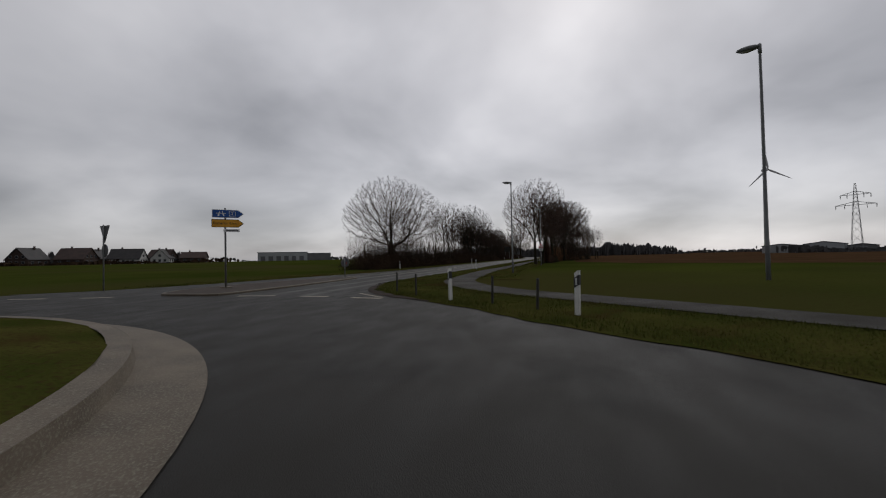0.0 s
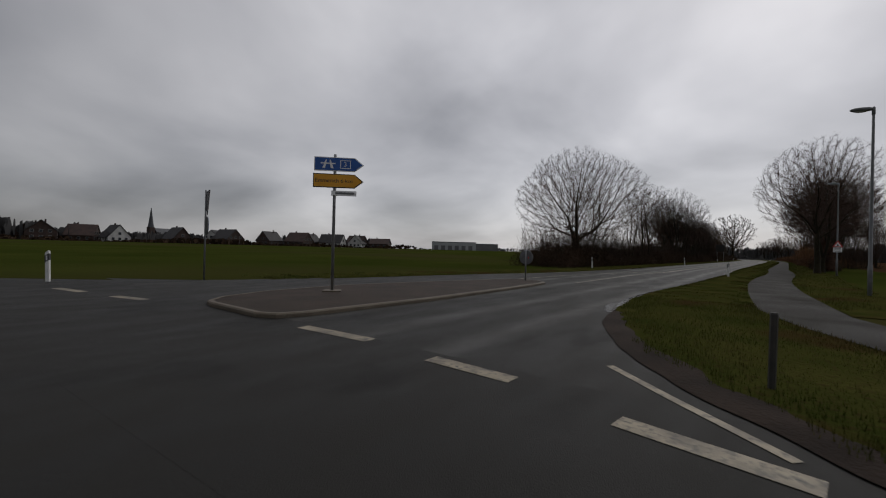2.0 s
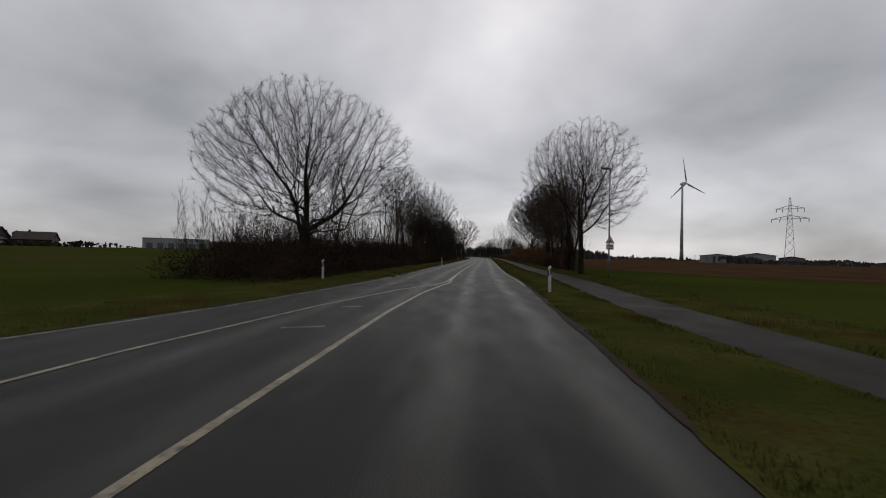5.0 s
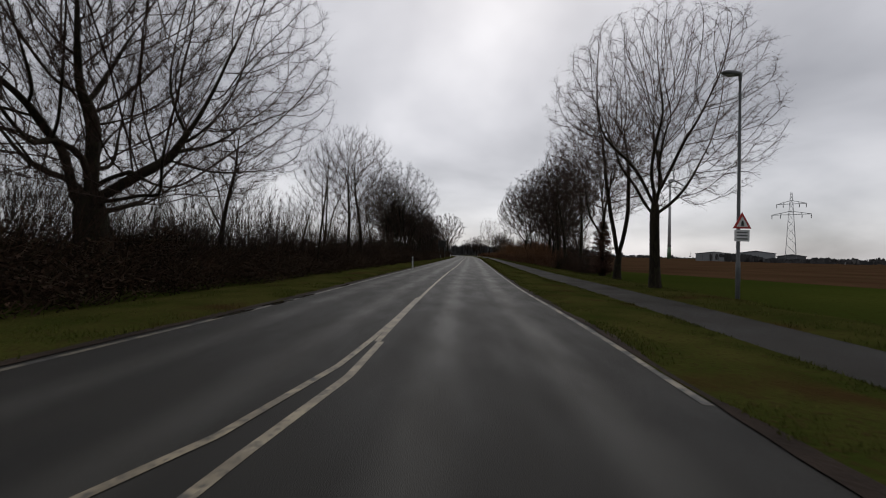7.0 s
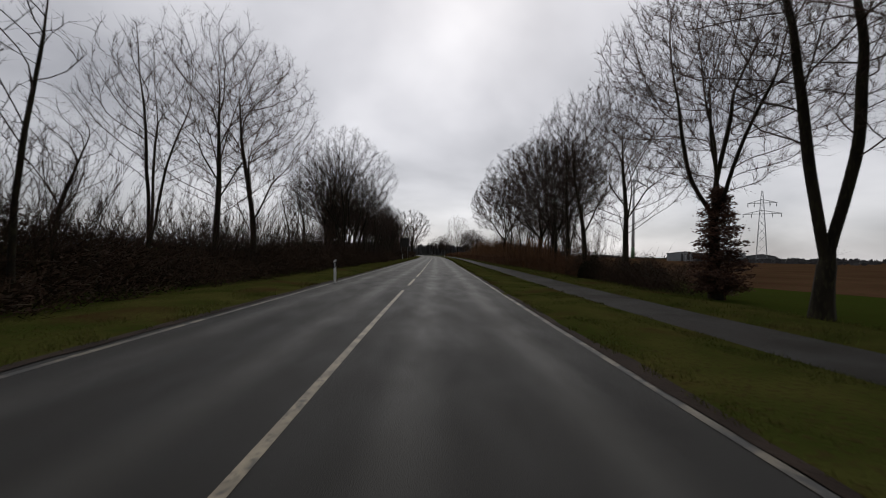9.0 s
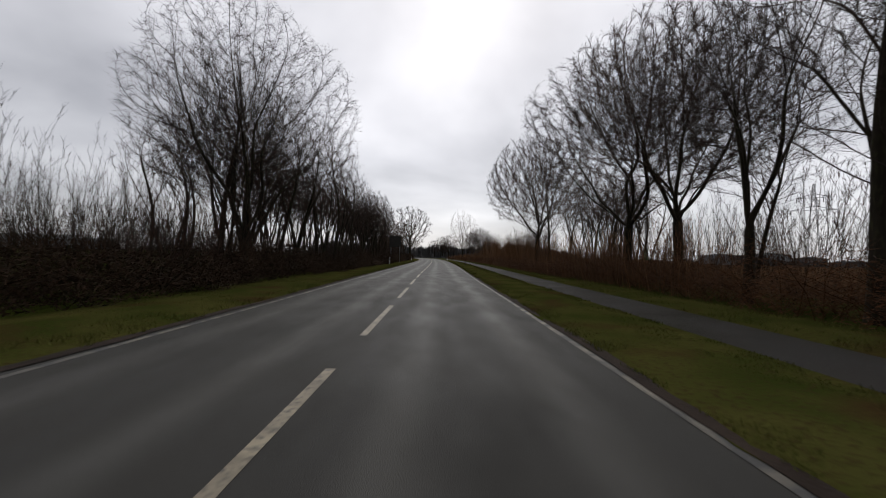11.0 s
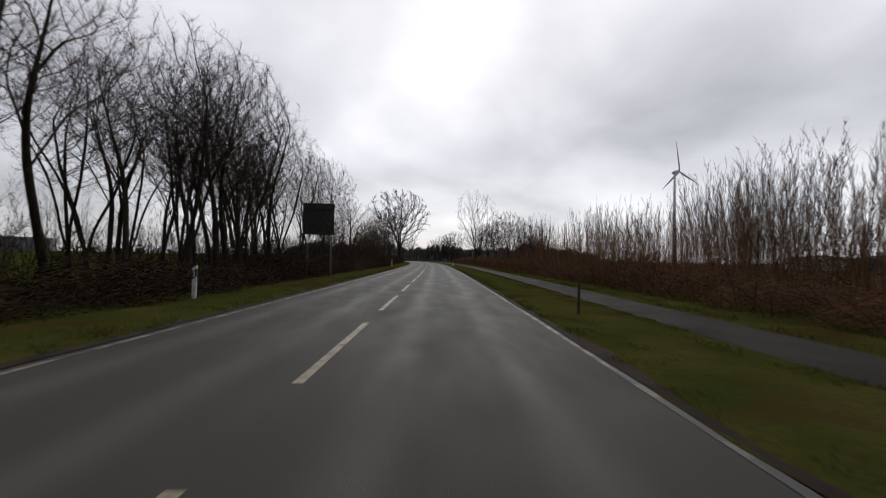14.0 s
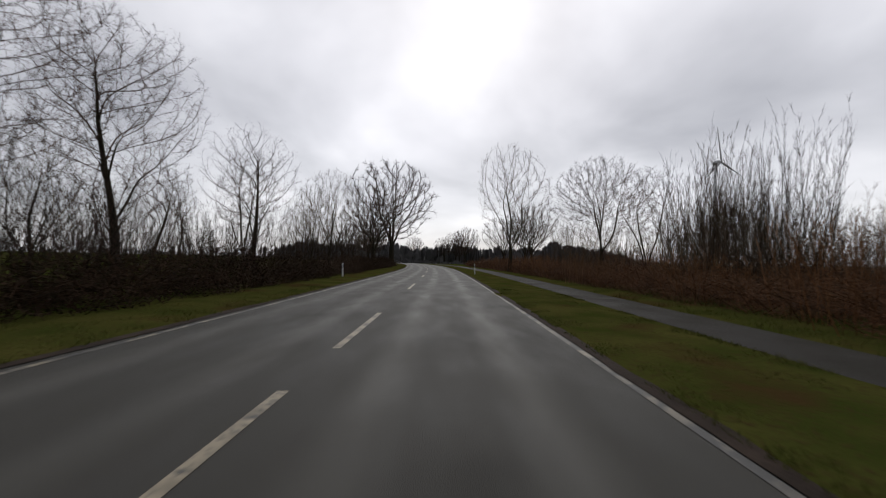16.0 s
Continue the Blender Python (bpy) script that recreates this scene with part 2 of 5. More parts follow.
M_WETMUD = mat("wet_mud", (0.03, 0.027, 0.023), (0.05, 0.045, 0.04), 0.3, 2.0, 20, 0.2, spec=0.5)
M_KERB = mat("kerb_concrete", (0.068, 0.051, 0.034), (0.112, 0.086, 0.060), 0.75, 1.5, 50, 0.4, c=(0.16, 0.15, 0.11))
M_PAVER = mat("red_brown_paving", (0.024, 0.015, 0.010), (0.042, 0.027, 0.019), 0.75, 1.2, 35, 0.5, c=(0.03, 0.026, 0.015), spec=0.15)
M_PUDDLE = mat("standing_water", (0.016, 0.014, 0.011), (0.022, 0.020, 0.016), 0.04, 1.0, 5, 0.03, spec=0.5)
M_WATER = mat("puddle_water", (0.02, 0.018, 0.015), (0.03, 0.027, 0.022), 0.14, 1.0, 8, 0.05, spec=0.1)
M_WHITE = mat("white_plastic", (0.62, 0.62, 0.6), (0.75, 0.75, 0.73), 0.5, 4, 60, 0.1, c=(0.45, 0.44, 0.4))
M_BLACK = mat("black_plastic", (0.012, 0.012, 0.013), (0.025, 0.025, 0.026), 0.5, 4, 60, 0.1)
M_REFLECT = mat("reflector", (0.5, 0.5, 0.5), (0.6, 0.6, 0.6), 0.25, 30, 120, 0.2)
M_STEEL = mat("galvanised_steel", (0.22, 0.225, 0.23), (0.32, 0.325, 0.33), 0.5, 3, 40, 0.15, metal=0.6)
M_DARKPOST = mat("dark_post", (0.02, 0.019, 0.017), (0.04, 0.036, 0.03), 0.7, 5, 40, 0.4)
M_LAMP = mat("lamp_grey", (0.13, 0.135, 0.14), (0.19, 0.195, 0.2), 0.5, 2, 40, 0.15)
M_GLASS = mat("lamp_glass", (0.3, 0.31, 0.31), (0.38, 0.38, 0.37), 0.2, 5, 30, 0.05)
M_BLUE = mat("sign_blue", (0.010, 0.075, 0.30), (0.014, 0.095, 0.36), 0.4, 3, 40, 0.05)
M_YELLOW = mat("sign_yellow", (0.62, 0.28, 0.008), (0.72, 0.34, 0.012), 0.4, 3, 40, 0.05)
M_SIGNWHITE = mat("sign_white", (0.7, 0.7, 0.7), (0.78, 0.78, 0.78), 0.4, 3, 40, 0.05)
M_RED = mat("sign_red", (0.45, 0.02, 0.015), (0.52, 0.03, 0.02), 0.4, 3, 40, 0.05)
M_BACK = mat("sign_back", (0.10, 0.10, 0.105), (0.15, 0.15, 0.155), 0.5, 4, 50, 0.1, metal=0.3)
M_PLASTER = mat("white_render", (0.36, 0.355, 0.34), (0.46, 0.455, 0.44), 0.85, 0.6, 20, 0.2)
M_BRICK = mat("dark_red_brick", (0.030, 0.018, 0.014), (0.050, 0.029, 0.022), 0.85, 0.8, 12, 0.3)
M_TILE = mat("dark_roof_tiles", (0.014, 0.013, 0.014), (0.026, 0.023, 0.023), 0.7, 0.5, 10, 0.4)
M_TILE_RED = mat("brown_roof_tiles", (0.035, 0.02, 0.016), (0.055, 0.03, 0.024), 0.75, 0.5, 10, 0.4)
M_FRAME = mat("window_frames", (0.16, 0.16, 0.155), (0.24, 0.24, 0.23), 0.6, 2, 20, 0.1)
M_PANE = mat("window_panes", (0.02, 0.023, 0.027), (0.04, 0.045, 0.05), 0.1, 1, 10, 0.0)
M_SLATE = mat("slate", (0.035, 0.037, 0.042), (0.06, 0.062, 0.068), 0.6, 0.5, 10, 0.3)
M_SHED = mat("shed_cladding", (0.30, 0.31, 0.32), (0.38, 0.39, 0.40), 0.6, 0.1, 2, 0.1)
M_SHED_DARK = mat("dark_shed_cladding", (0.10, 0.10, 0.105), (0.15, 0.15, 0.15), 0.6, 0.1, 2, 0.1)
M_TURBINE = mat("turbine_white", (0.52, 0.53, 0.54), (0.6, 0.61, 0.62), 0.5, 0.1, 2, 0.05)
M_TURBINE_GREEN = mat("turbine_green", (0.10, 0.17, 0.09), (0.14, 0.22, 0.12), 0.5, 0.1, 2, 0.05)
# paler and greyer than the near twigs: distance haze put into the colour
M_FARWOOD = mat("far_hazed_wood", (0.048, 0.047, 0.047), (0.078, 0.075, 0.074), 0.9, 0.05, 1, 0.0, island=0.3)


# ---- building helpers ----
def mesh(name, verts, faces, material, smooth=False):
    me = bpy.data.meshes.new(name)
    me.from_pydata([tuple(v) for v in verts], [], [tuple(f) for f in faces])
    me.materials.append(material)
    if smooth:
        me.polygons.foreach_set("use_smooth", [True] * len(me.polygons))
    me.update()
    return me


def bm_mesh(name, bm, material, smooth=False):
    me = bpy.data.meshes.new(name)
    bmesh.ops.recalc_face_normals(bm, faces=bm.faces[:])
    bm.to_mesh(me)
    bm.free()
    me.materials.append(material)
    if smooth:
        me.polygons.foreach_set("use_smooth", [True] * len(me.polygons))
    return me


def part(name, data, parent, label="", at=None):
    ob = new(name, data)
    ob.parent = parent
    if at is not None:
        ob.matrix_basis = at
    if label:
        ob["label"] = label
    return ob


def thing(name, m, label, category, group="", kind=""):
    ob = new(name)
    ob.empty_display_size = 0.2
    ob.matrix_basis = m
    return tagged(ob, label, category, group, kind)


def lathe(profile, n=12, axis_pts=None):
    """A bmesh turned round z from (radius, height) pairs, closed at both ends."""
    bm = bmesh.new()
    rings = []
    for r, z in profile:
        rings.append([bm.verts.new((r * math.cos(2 * math.pi * k / n), r * math.sin(2 * math.pi * k / n), z)) for k in range(n)])
    for a, b in zip(rings, rings[1:]):
        for k in range(n):
            bm.faces.new((a[k], a[(k + 1) % n], b[(k + 1) % n], b[k]))
    bm.faces.new(rings[0][::-1])
    bm.faces.new(rings[-1])
    return bm


def box(sx, sy, sz, bevel=0.0, z0=0.0, cx=0.0, cy=0.0):
    bm = bmesh.new()
    bmesh.ops.create_cube(bm, size=1.0, matrix=Matrix.Translation((cx, cy, z0 + sz / 2)) @ Matrix.Diagonal((sx, sy, sz, 1)))
    if bevel:
        bmesh.ops.bevel(bm, geom=bm.edges[:], offset=bevel, segments=2, affect="EDGES")
    return bm


def prism(outline, y0, y1, bevel=0.0):
    """An outline in x and z, pulled out from y0 to y1."""
    bm = bmesh.new()
    a = [bm.verts.new((x, y0, z)) for x, z in outline]
    b = [bm.verts.new((x, y1, z)) for x, z in outline]
    n = len(outline)
    bm.faces.new(a)
    bm.faces.new(b[::-1])
    for k in range(n):
        bm.faces.new((a[k], b[k], b[(k + 1) % n], a[(k + 1) % n]))
    if bevel:
        bmesh.ops.bevel(bm, geom=bm.edges[:], offset=bevel, segments=1, affect="EDGES")
    return bm


def slab(outline, z0, z1):
    """An outline in x and y, from z0 up to z1."""
    bm = bmesh.new()
    a = [bm.verts.new((x, y, z0)) for x, y in outline]
    b = [bm.verts.new((x, y, z1)) for x, y in outline]
    n = len(outline)
    bm.faces.new(b)
    for k in range(n):
        bm.faces.new((a[k], a[(k + 1) % n], b[(k + 1) % n], b[k]))
    return bm


def soft_curve(knots, step=1.0, width=3.0):
    """x as a smooth function of y through the knots (y, x)."""
    ky, kx = zip(*knots)
    yy = np.arange(ky[0] - 20, ky[-1] + 20, step)
    xx = np.interp(yy, ky, kx)
    xx[yy < ky[0]] = kx[0] + (yy[yy < ky[0]] - ky[0]) * (kx[1] - kx[0]) / (ky[1] - ky[0])
    xx[yy > ky[-1]] = kx[-1] + (yy[yy > ky[-1]] - ky[-1]) * (kx[-1] - kx[-2]) / (ky[-1] - ky[-2])
    k = np.exp(-0.5 * (np.arange(-12, 13) * step / width) ** 2)
    sm = np.convolve(np.pad(xx, 12, mode="edge"), k / k.sum(), mode="valid")
    return lambda y: np.interp(y, yy, sm)


def ribbon(left, right, ys, z, cols=8, rise=0.0, seed=0):
    """A strip between two edge curves; z is its height, rise an uneven swelling between its edges."""
    rng = np.random.default_rng(seed)
    verts, faces = [], []
    for y in ys:
        a, b = float(left(y)), float(right(y))
        for k in range(cols + 1):
            u = k / cols
            h = z + rise * min(1.0, 0.03 + (y - ys[0]) / 6) * math.sin(math.pi * u) * (0.7 + 0.6 * noise.noise((a * 0.4 + u * 3, y * 0.4, seed)))
            verts.append((a + (b - a) * u, y, h))
    w = cols + 1
    for i in range(len(ys) - 1):
        for k in range(cols):
            faces.append((i * w + k, i * w + k + 1, (i + 1) * w + k + 1, (i + 1) * w + k))
    return verts, faces


# ---- the plan: curves x(y) of the road and the path ----
CENTRE = soft_curve([(-15, -0.5), (0, 0.1), (10, 0.5), (20, 1.12), (30, 1.8), (45, 2.95), (60, 3.8), (80, 5.2), (100, 6.5), (117, 7.5), (130, 8.15),
                     (150, 9.0), (170, 9.4), (200, 8.5), (230, 5.0), (270, -4), (330, -24), (420, -62)], width=6)
ROAD_R = soft_curve([(-30, 7.6), (-28, 5.0), (-26.2, 3.7), (-24.3, 2.95), (-22.2, 2.45), (-20.5, 2.2), (-18.5, 2.08), (-15.6, 2.25), (-13, 2.55), (-8.4, 2.98), (-4, 3.3), (0, 3.62), (4, 3.95), (8, 4.15)]
                    + [(y, float(CENTRE(y)) + 3.55 + 0.28 * min(1.0, max(0.0, (y - 50) / 30))) for y in range(14, 420, 8)], width=1.2, step=0.5)
ROAD_L = soft_curve([(-30, -17), (-28, -12.8), (-26.5, -10.9), (-21.8, -9.2), (-18, -8.4), (-15, -7.7), (-10, -6.15), (-6.4, -5.1), (1, -3.95), (8, -3.15)]
                    + [(y, float(CENTRE(y)) - 3.5) for y in range(14, 420, 8)], width=1.2, step=0.5)
PATH_L = soft_curve([(-20, 5.1), (-16, 4.9), (-10, 4.95), (-4, 5.15), (2, 5.75), (8, 6.5), (16, 6.95)] + [(y, float(CENTRE(y)) + 5.85 + 0.75 * min(1.0, max(0.0, (y - 30) / 70))) for y in range(24, 420, 8)], width=3)
RING = Vector((-1.0, -44.7, 0))


def ground_z(x, y):
    rise = 1.3 * max(0.0, min(1.0, (-x - 18) / 150)) ** 1.2
    return -0.012 + rise


# ---- ground ----
def spread(lo, hi, core):
    return sorted(set([round(v, 3) for v in core] + [s * v for s in (-1, 1) for v in (150, 190, 240, 300, 380, 480, 620, 800, 1100, 1600, 2400, 4000) if lo <= s * v <= hi]))


gx = spread(-4000, 4000, np.linspace(-110, 110, 56))
gy = spread(-4000, 4000, np.linspace(-110, 110, 40))
gv = [(x, y, ground_z(x, y)) for y in gy for x in gx]
gf = [(j * len(gx) + i, j * len(gx) + i + 1, (j + 1) * len(gx) + i + 1, (j + 1) * len(gx) + i) for j in range(len(gy) - 1) for i in range(len(gx) - 1)]
tagged(new("ground", mesh("ground", gv, gf, M_GROUND, True)), "flat green winter field reaching the horizon", "field", kind="structure")

soil = [(17.5, 34), (24, 17), (45, 2), (75, -30), (260, -190), (700, -420), (1500, 300), (1200, 1500), (60, 1500), (24, 420), (20.5, 70)]
bm = slab(soil, -0.02, -0.008)
tagged(new("ploughed_field", bm_mesh("ploughed_field", bm, M_SOIL)), "brown ploughed field beyond the green strip", "field", kind="structure")

# ---- road ----
road_ys = list(np.arange(-28.2, 60, 1.0)) + list(np.arange(60, 412, 3.0))
road_mesh = mesh("road", *ribbon(lambda y: ROAD_L(y) - 0.4, lambda y: ROAD_R(y) + 0.4, road_ys, 0.0, 14), M_ROAD, True)
lane_map = road_mesh.uv_layers.new(name="lane")
for lp in road_mesh.loops:
    co = road_mesh.vertices[lp.vertex_index].co
    lane_map.data[lp.index].uv = (co.x - float(CENTRE(co.y)), co.y)
tagged(new("road", road_mesh), "wet grey asphalt country road with worn wheel tracks", "road", kind="structure")


def annulus(r0, r1, z0, z1, n=120):
    v, f = [], []
    for k in range(n):
        c, s = math.cos(2 * math.pi * k / n), math.sin(2 * math.pi * k / n)
        v += [(RING.x + r0 * c, RING.y + r0 * s, z0), (RING.x + r1 * c, RING.y + r1 * s, z1)]
    for k in range(n):
        j = (k + 1) % n
        f.append((2 * k, 2 * k + 1, 2 * j + 1, 2 * j))
    return v, f


tagged(new("roundabout_lane", mesh("roundabout_lane", *annulus(10.0, 18.2, -0.0018, -0.0018), M_ASPH, True)), "wet asphalt lane of a small roundabout", "road", kind="structure")
west = slab([(-14, -36), (-90, -52), (-90, -45), (-16, -31), (-13, -29)], -0.03, -0.005)
tagged(new("side_road", bm_mesh("side_road", west, M_ASPH)), "wet asphalt side road leaving the roundabout", "road", kind="structure")
flare = slab([(-16.5, -31.5), (-13.2, -28.4), (-10.8, -26.4), (2.6, -26.4), (4.4, -27.6), (6.3, -28.9), (6.0, -31.0), (-1, -31.5)], -0.02, -0.0009)
tagged(new("exit_flare", bm_mesh("exit_flare", flare, M_ASPH)), "wet asphalt between the roundabout and the road", "road", kind="structure")
tagged(new("apron", mesh("apron", *annulus(9.42, 10.2, 0.09, 0.012), M_KERB, True)), "sandy concrete apron round the traffic island", "apron", kind="structure")
tagged(new("island_kerb", mesh("island_kerb", *annulus(9.14, 9.42, 0.28, 0.26), M_KERB)), "raised sandy concrete kerb of the traffic island", "kerb", kind="structure")
tagged(new("island_kerb_face", mesh("island_kerb_face", *annulus(9.418, 9.45, 0.262, 0.07), M_KERB)), "raised sandy concrete kerb face", "kerb", kind="structure")
mv, mf = [], []
for j in range(13):
    r = 9.16 * (1 - j / 12.0)
    for k in range(48):
        c, s = math.cos(2 * math.pi * k / 48), math.sin(2 * math.pi * k / 48)
        mv.append((RING.x + r * c, RING.y + r * s, 0.27 + 0.75 * math.sin(0.5 * math.pi * j / 12) + 0.05 * noise.noise((r * c, r * s, 3))))
for j in range(12):
    for k in range(48):
        mf.append((j * 48 + k, j * 48 + (k + 1) % 48, (j + 1) * 48 + (k + 1) % 48, (j + 1) * 48 + k))
tagged(new("island_mound", mesh("island_mound", mv, mf, M_VERGE, True)), "low grassy mound of the traffic island", "grass", kind="structure")

# bicycle path with its bend round the roundabout
path_line = [(y, float(PATH_L(y))) for y in np.arange(-17, 412, 2.0)]
pl = [(x + 0.85, y) for y, x in path_line]
pl = [(34, -50), (24, -40.5), (20, -36.6), (16.7, -33.4), (14.0, -30.9), (12.0, -29.1), (10.2, -27.5), (8.7, -25.9), (7.4, -24.0), (6.4, -21.6), (5.9, -19.4)] + pl


def strip_along(line, half, z, seed=0, wobble=0.0):
    v, f = [], []
    for i, p in enumerate(line):
        a, b = line[max(0, i - 1)], line[min(len(line) - 1, i + 1)]
        d = Vector((b[0] - a[0], b[1] - a[1])).normalized()
        for s in (-1, 0, 1):
            w = half + (wobble * noise.noise((p[0] * 0.7, p[1] * 0.7, seed + s)) if s else 0)
            v.append((p[0] + s * w * d.y, p[1] - s * w * d.x, z))
    for i in range(len(line) - 1):
        for k in range(2):
            f.append((i * 3 + k, i * 3 + k + 1, i * 3 + k + 4, i * 3 + k + 3))
    return v, f


tagged(new("bicycle_path", mesh("bicycle_path", *strip_along(pl, 0.86, 0.012, 5, 0.06), M_PATH)), "pale grey asphalt bicycle path beside the road", "path", kind="structure")

# verges, a little higher than the asphalt, with a ragged edge
def ragged(f, amp, seed, off=0.0):
    return lambda y: float(f(y)) + off + amp * noise.noise((y * 0.35, seed, 0.0)) + amp * 0.5 * noise.noise((y * 1.7, seed, 5.0))


vy = list(np.arange(-19, 230, 0.5))
tagged(new("verge_right", mesh("verge_right", *ribbon(ragged(ROAD_R, 0.13, 1, -0.05), ragged(PATH_L, 0.07, 2), vy, 0.010, 6, 0.07, 1), M_VERGE, True)),
       "grass verge between road and bicycle path", "verge", kind="structure")
vyl = list(np.arange(-22, 230, 0.5))
tagged(new("verge_left", mesh("verge_left", *ribbon(ragged(ROAD_L, 0.12, 4, -3.4), ragged(ROAD_L, 0.14, 3, 0.03), vyl, 0.008, 8, 0.10, 2), M_VERGE, True)),
       "grass verge with brown patches along the road", "verge", kind="structure")
tagged(new("verge_beyond_path", mesh("verge_beyond_path", *ribbon(ragged(PATH_L, 0.08, 7, 1.68), ragged(PATH_L, 0.5, 8, 4.2), vy, 0.006, 5, 0.08, 3), M_VERGE, True)),
       "grass strip beyond the bicycle path", "verge", kind="structure")

for name, f, sd, y0 in (("shoulder_right", ROAD_R, 1, -13.0), ("shoulder_left", ROAD_L, -1, -6.0)):
    lo, hi = ragged(f, 0.09, 41 + sd, -0.07 * sd), ragged(f, 0.22, 47 + sd, 0.20 * sd)
    tagged(new(name, mesh(name, *ribbon(lo if sd > 0 else hi, hi if sd > 0 else lo, list(np.arange(y0, 200, 0.35)), 0.012, 4, 0.012, 11 + sd), M_DIRT, True)),
           "crumbling strip of brown soil between asphalt and grass", "shoulder", kind="structure")

# the corner verge between the roundabout and the bending path
EDGE_A = [(2.05, -19.0), (2.2, -21.6), (2.62, -24.3), (3.5, -26.5), (5.2, -28.5), (6.7, -29.7), (8.3, -31.3), (10.3, -33.6), (12.3, -35.4), (13.9, -37.2), (15.4, -40.0), (16.4, -44.0)]
EDGE_B = [(5.0, -19.0), (5.35, -21.2), (6.3, -23.8), (7.3, -25.5), (8.6, -27.2), (9.9, -28.5), (11.4, -29.9), (13.4, -31.8), (15.4, -33.6), (18.0, -36.0), (22.0, -40.0), (28.0, -46.0)]


def between(a, b, n, cols, z, rise, seed):
    t = np.linspace(0, len(a) - 1, n)
    idx = np.arange(len(a))
    ax, ay, bx, by = (np.interp(t, idx, [p[k] for p in e]) for e, k in ((a, 0), (a, 1), (b, 0), (b, 1)))
    v, f = [], []
    for i in range(n):
        for k in range(cols + 1):
            u = k / cols
            w = 0.07 * noise.noise((ax[i] * 1.1, ay[i] * 1.1, seed)) * (1 - u)
            x, y = ax[i] + (bx[i] - ax[i]) * u + w, ay[i] + (by[i] - ay[i]) * u + w
            v.append((x, y, z + rise * math.sin(math.pi * u) * (0.7 + 0.6 * noise.noise((x * 0.8, y * 0.8, seed)))))
    for i in range(n - 1):
        for k in range(cols):
            f.append((i * (cols + 1) + k, i * (cols + 1) + k + 1, (i + 1) * (cols + 1) + k + 1, (i + 1) * (cols + 1) + k))
    return v, f


tagged(new("verge_corner", mesh("verge_corner", *between(EDGE_A, EDGE_B, 90, 8, 0.012, 0.07, 6), M_VERGE, True)), "grass verge at the corner of the roundabout", "verge", kind="structure")

DIRT_A = [(2.3, -22.3), (2.42, -23.5), (2.62, -24.6), (3.2, -26.05), (4.1, -27.5), (5.35, -28.8), (6.9, -29.9)]
DIRT_B = [(2.34, -22.3), (2.72, -23.4), (3.12, -24.4), (3.78, -25.8), (4.7, -27.2), (5.8, -28.5), (6.95, -29.85)]


def dirt(seed):
    """Bare trodden soil at the inside of the bend, with an uneven grassy edge."""
    edge = [(x + 0.3 * noise.noise((x * 2.6, y * 2.6, seed)), y + 0.3 * noise.noise((x * 2.6, y * 2.6, seed + 4.0))) for x, y in zip(np.interp(np.linspace(0, 6, 40), range(7), [p[0] for p in DIRT_B]), np.interp(np.linspace(0, 6, 40), range(7), [p[1] for p in DIRT_B]))]
    inner = list(zip(np.interp(np.linspace(0, 6, 40), range(7), [p[0] for p in DIRT_A]), np.interp(np.linspace(0, 6, 40), range(7), [p[1] for p in DIRT_A])))
    return between(inner, edge, 80, 5, 0.012, 0.03, seed)


tagged(new("bare_soil", mesh("bare_soil", *dirt(31), M_DIRT, True)), "bare brown soil beside the asphalt of the bend", "soil", kind="structure")

# ---- markings, each a thin strip of paint ----
def paint(name, line, half, material, label, z=0.005):
    v, f = strip_along(line, half, z)
    return tagged(new(name, mesh(name, v, f, material)), label, "road marking", kind="structure")


def along(curve, y0, y1, off=0.0, n=None):
    n = n or max(2, int((y1 - y0) / 2) + 1)
    return [(float(curve(y)) + off, y) for y in np.linspace(y0, y1, n)]


for y in np.arange(129.1, 212, 12):
    paint("lane_dash", along(CENTRE, y, y + 4), 0.06, M_LINE, "white dash of the centre line")
for k in range(16):
    y = 117.3 - 5.8 * k
    paint("lane_dash", along(CENTRE, y, y + 3.9), 0.06, M_LINE, "white dash of the warning line")
paint("centre_line", along(CENTRE, 5.27, 28.2, -0.02), 0.05, M_LINE, "worn solid centre line")
paint("hatch_line", [(-1.2, -14.6), (-1.08, -11), (-0.88, -6), (-0.52, -1.5), (0.0, 2.0), (0.28, 3.6), (0.36, 5.25)], 0.052, M_LINE, "white border line of the hatched area")
paint("hatch_line", [(-4.0, -14.6), (-3.6, -10), (-2.75, -5.3), (-1.5, -0.5), (-0.32, 2.2), (0.07, 4.0), (0.2, 5.4), (0.31, 7.0), (0.42, 9.2), (0.51, 11.0)], 0.045, M_LINE, "white border line of the hatched area", 0.007)
for p, q in (((-2.35, -8.2), (-1.65, -7.95)), ((-2.15, -5.4), (-1.7, -5.2))):
    paint("hatch_bar", [p, q], 0.07, M_EDGE, "worn bar of the hatched area", 0.006)
for y0, y1 in ((-12, 60), (60.4, 140), (140.2, 300)):
    paint("edge_line", along(ROAD_L, y0, y1, 0.24), 0.05, M_EDGE, "worn edge line of the road")
for y0, y1 in ((3, 60), (60.4, 140), (140.2, 300)):
    paint("edge_line", along(ROAD_R, y0, y1, -0.13), 0.05, M_EDGE, "worn edge line of the road")
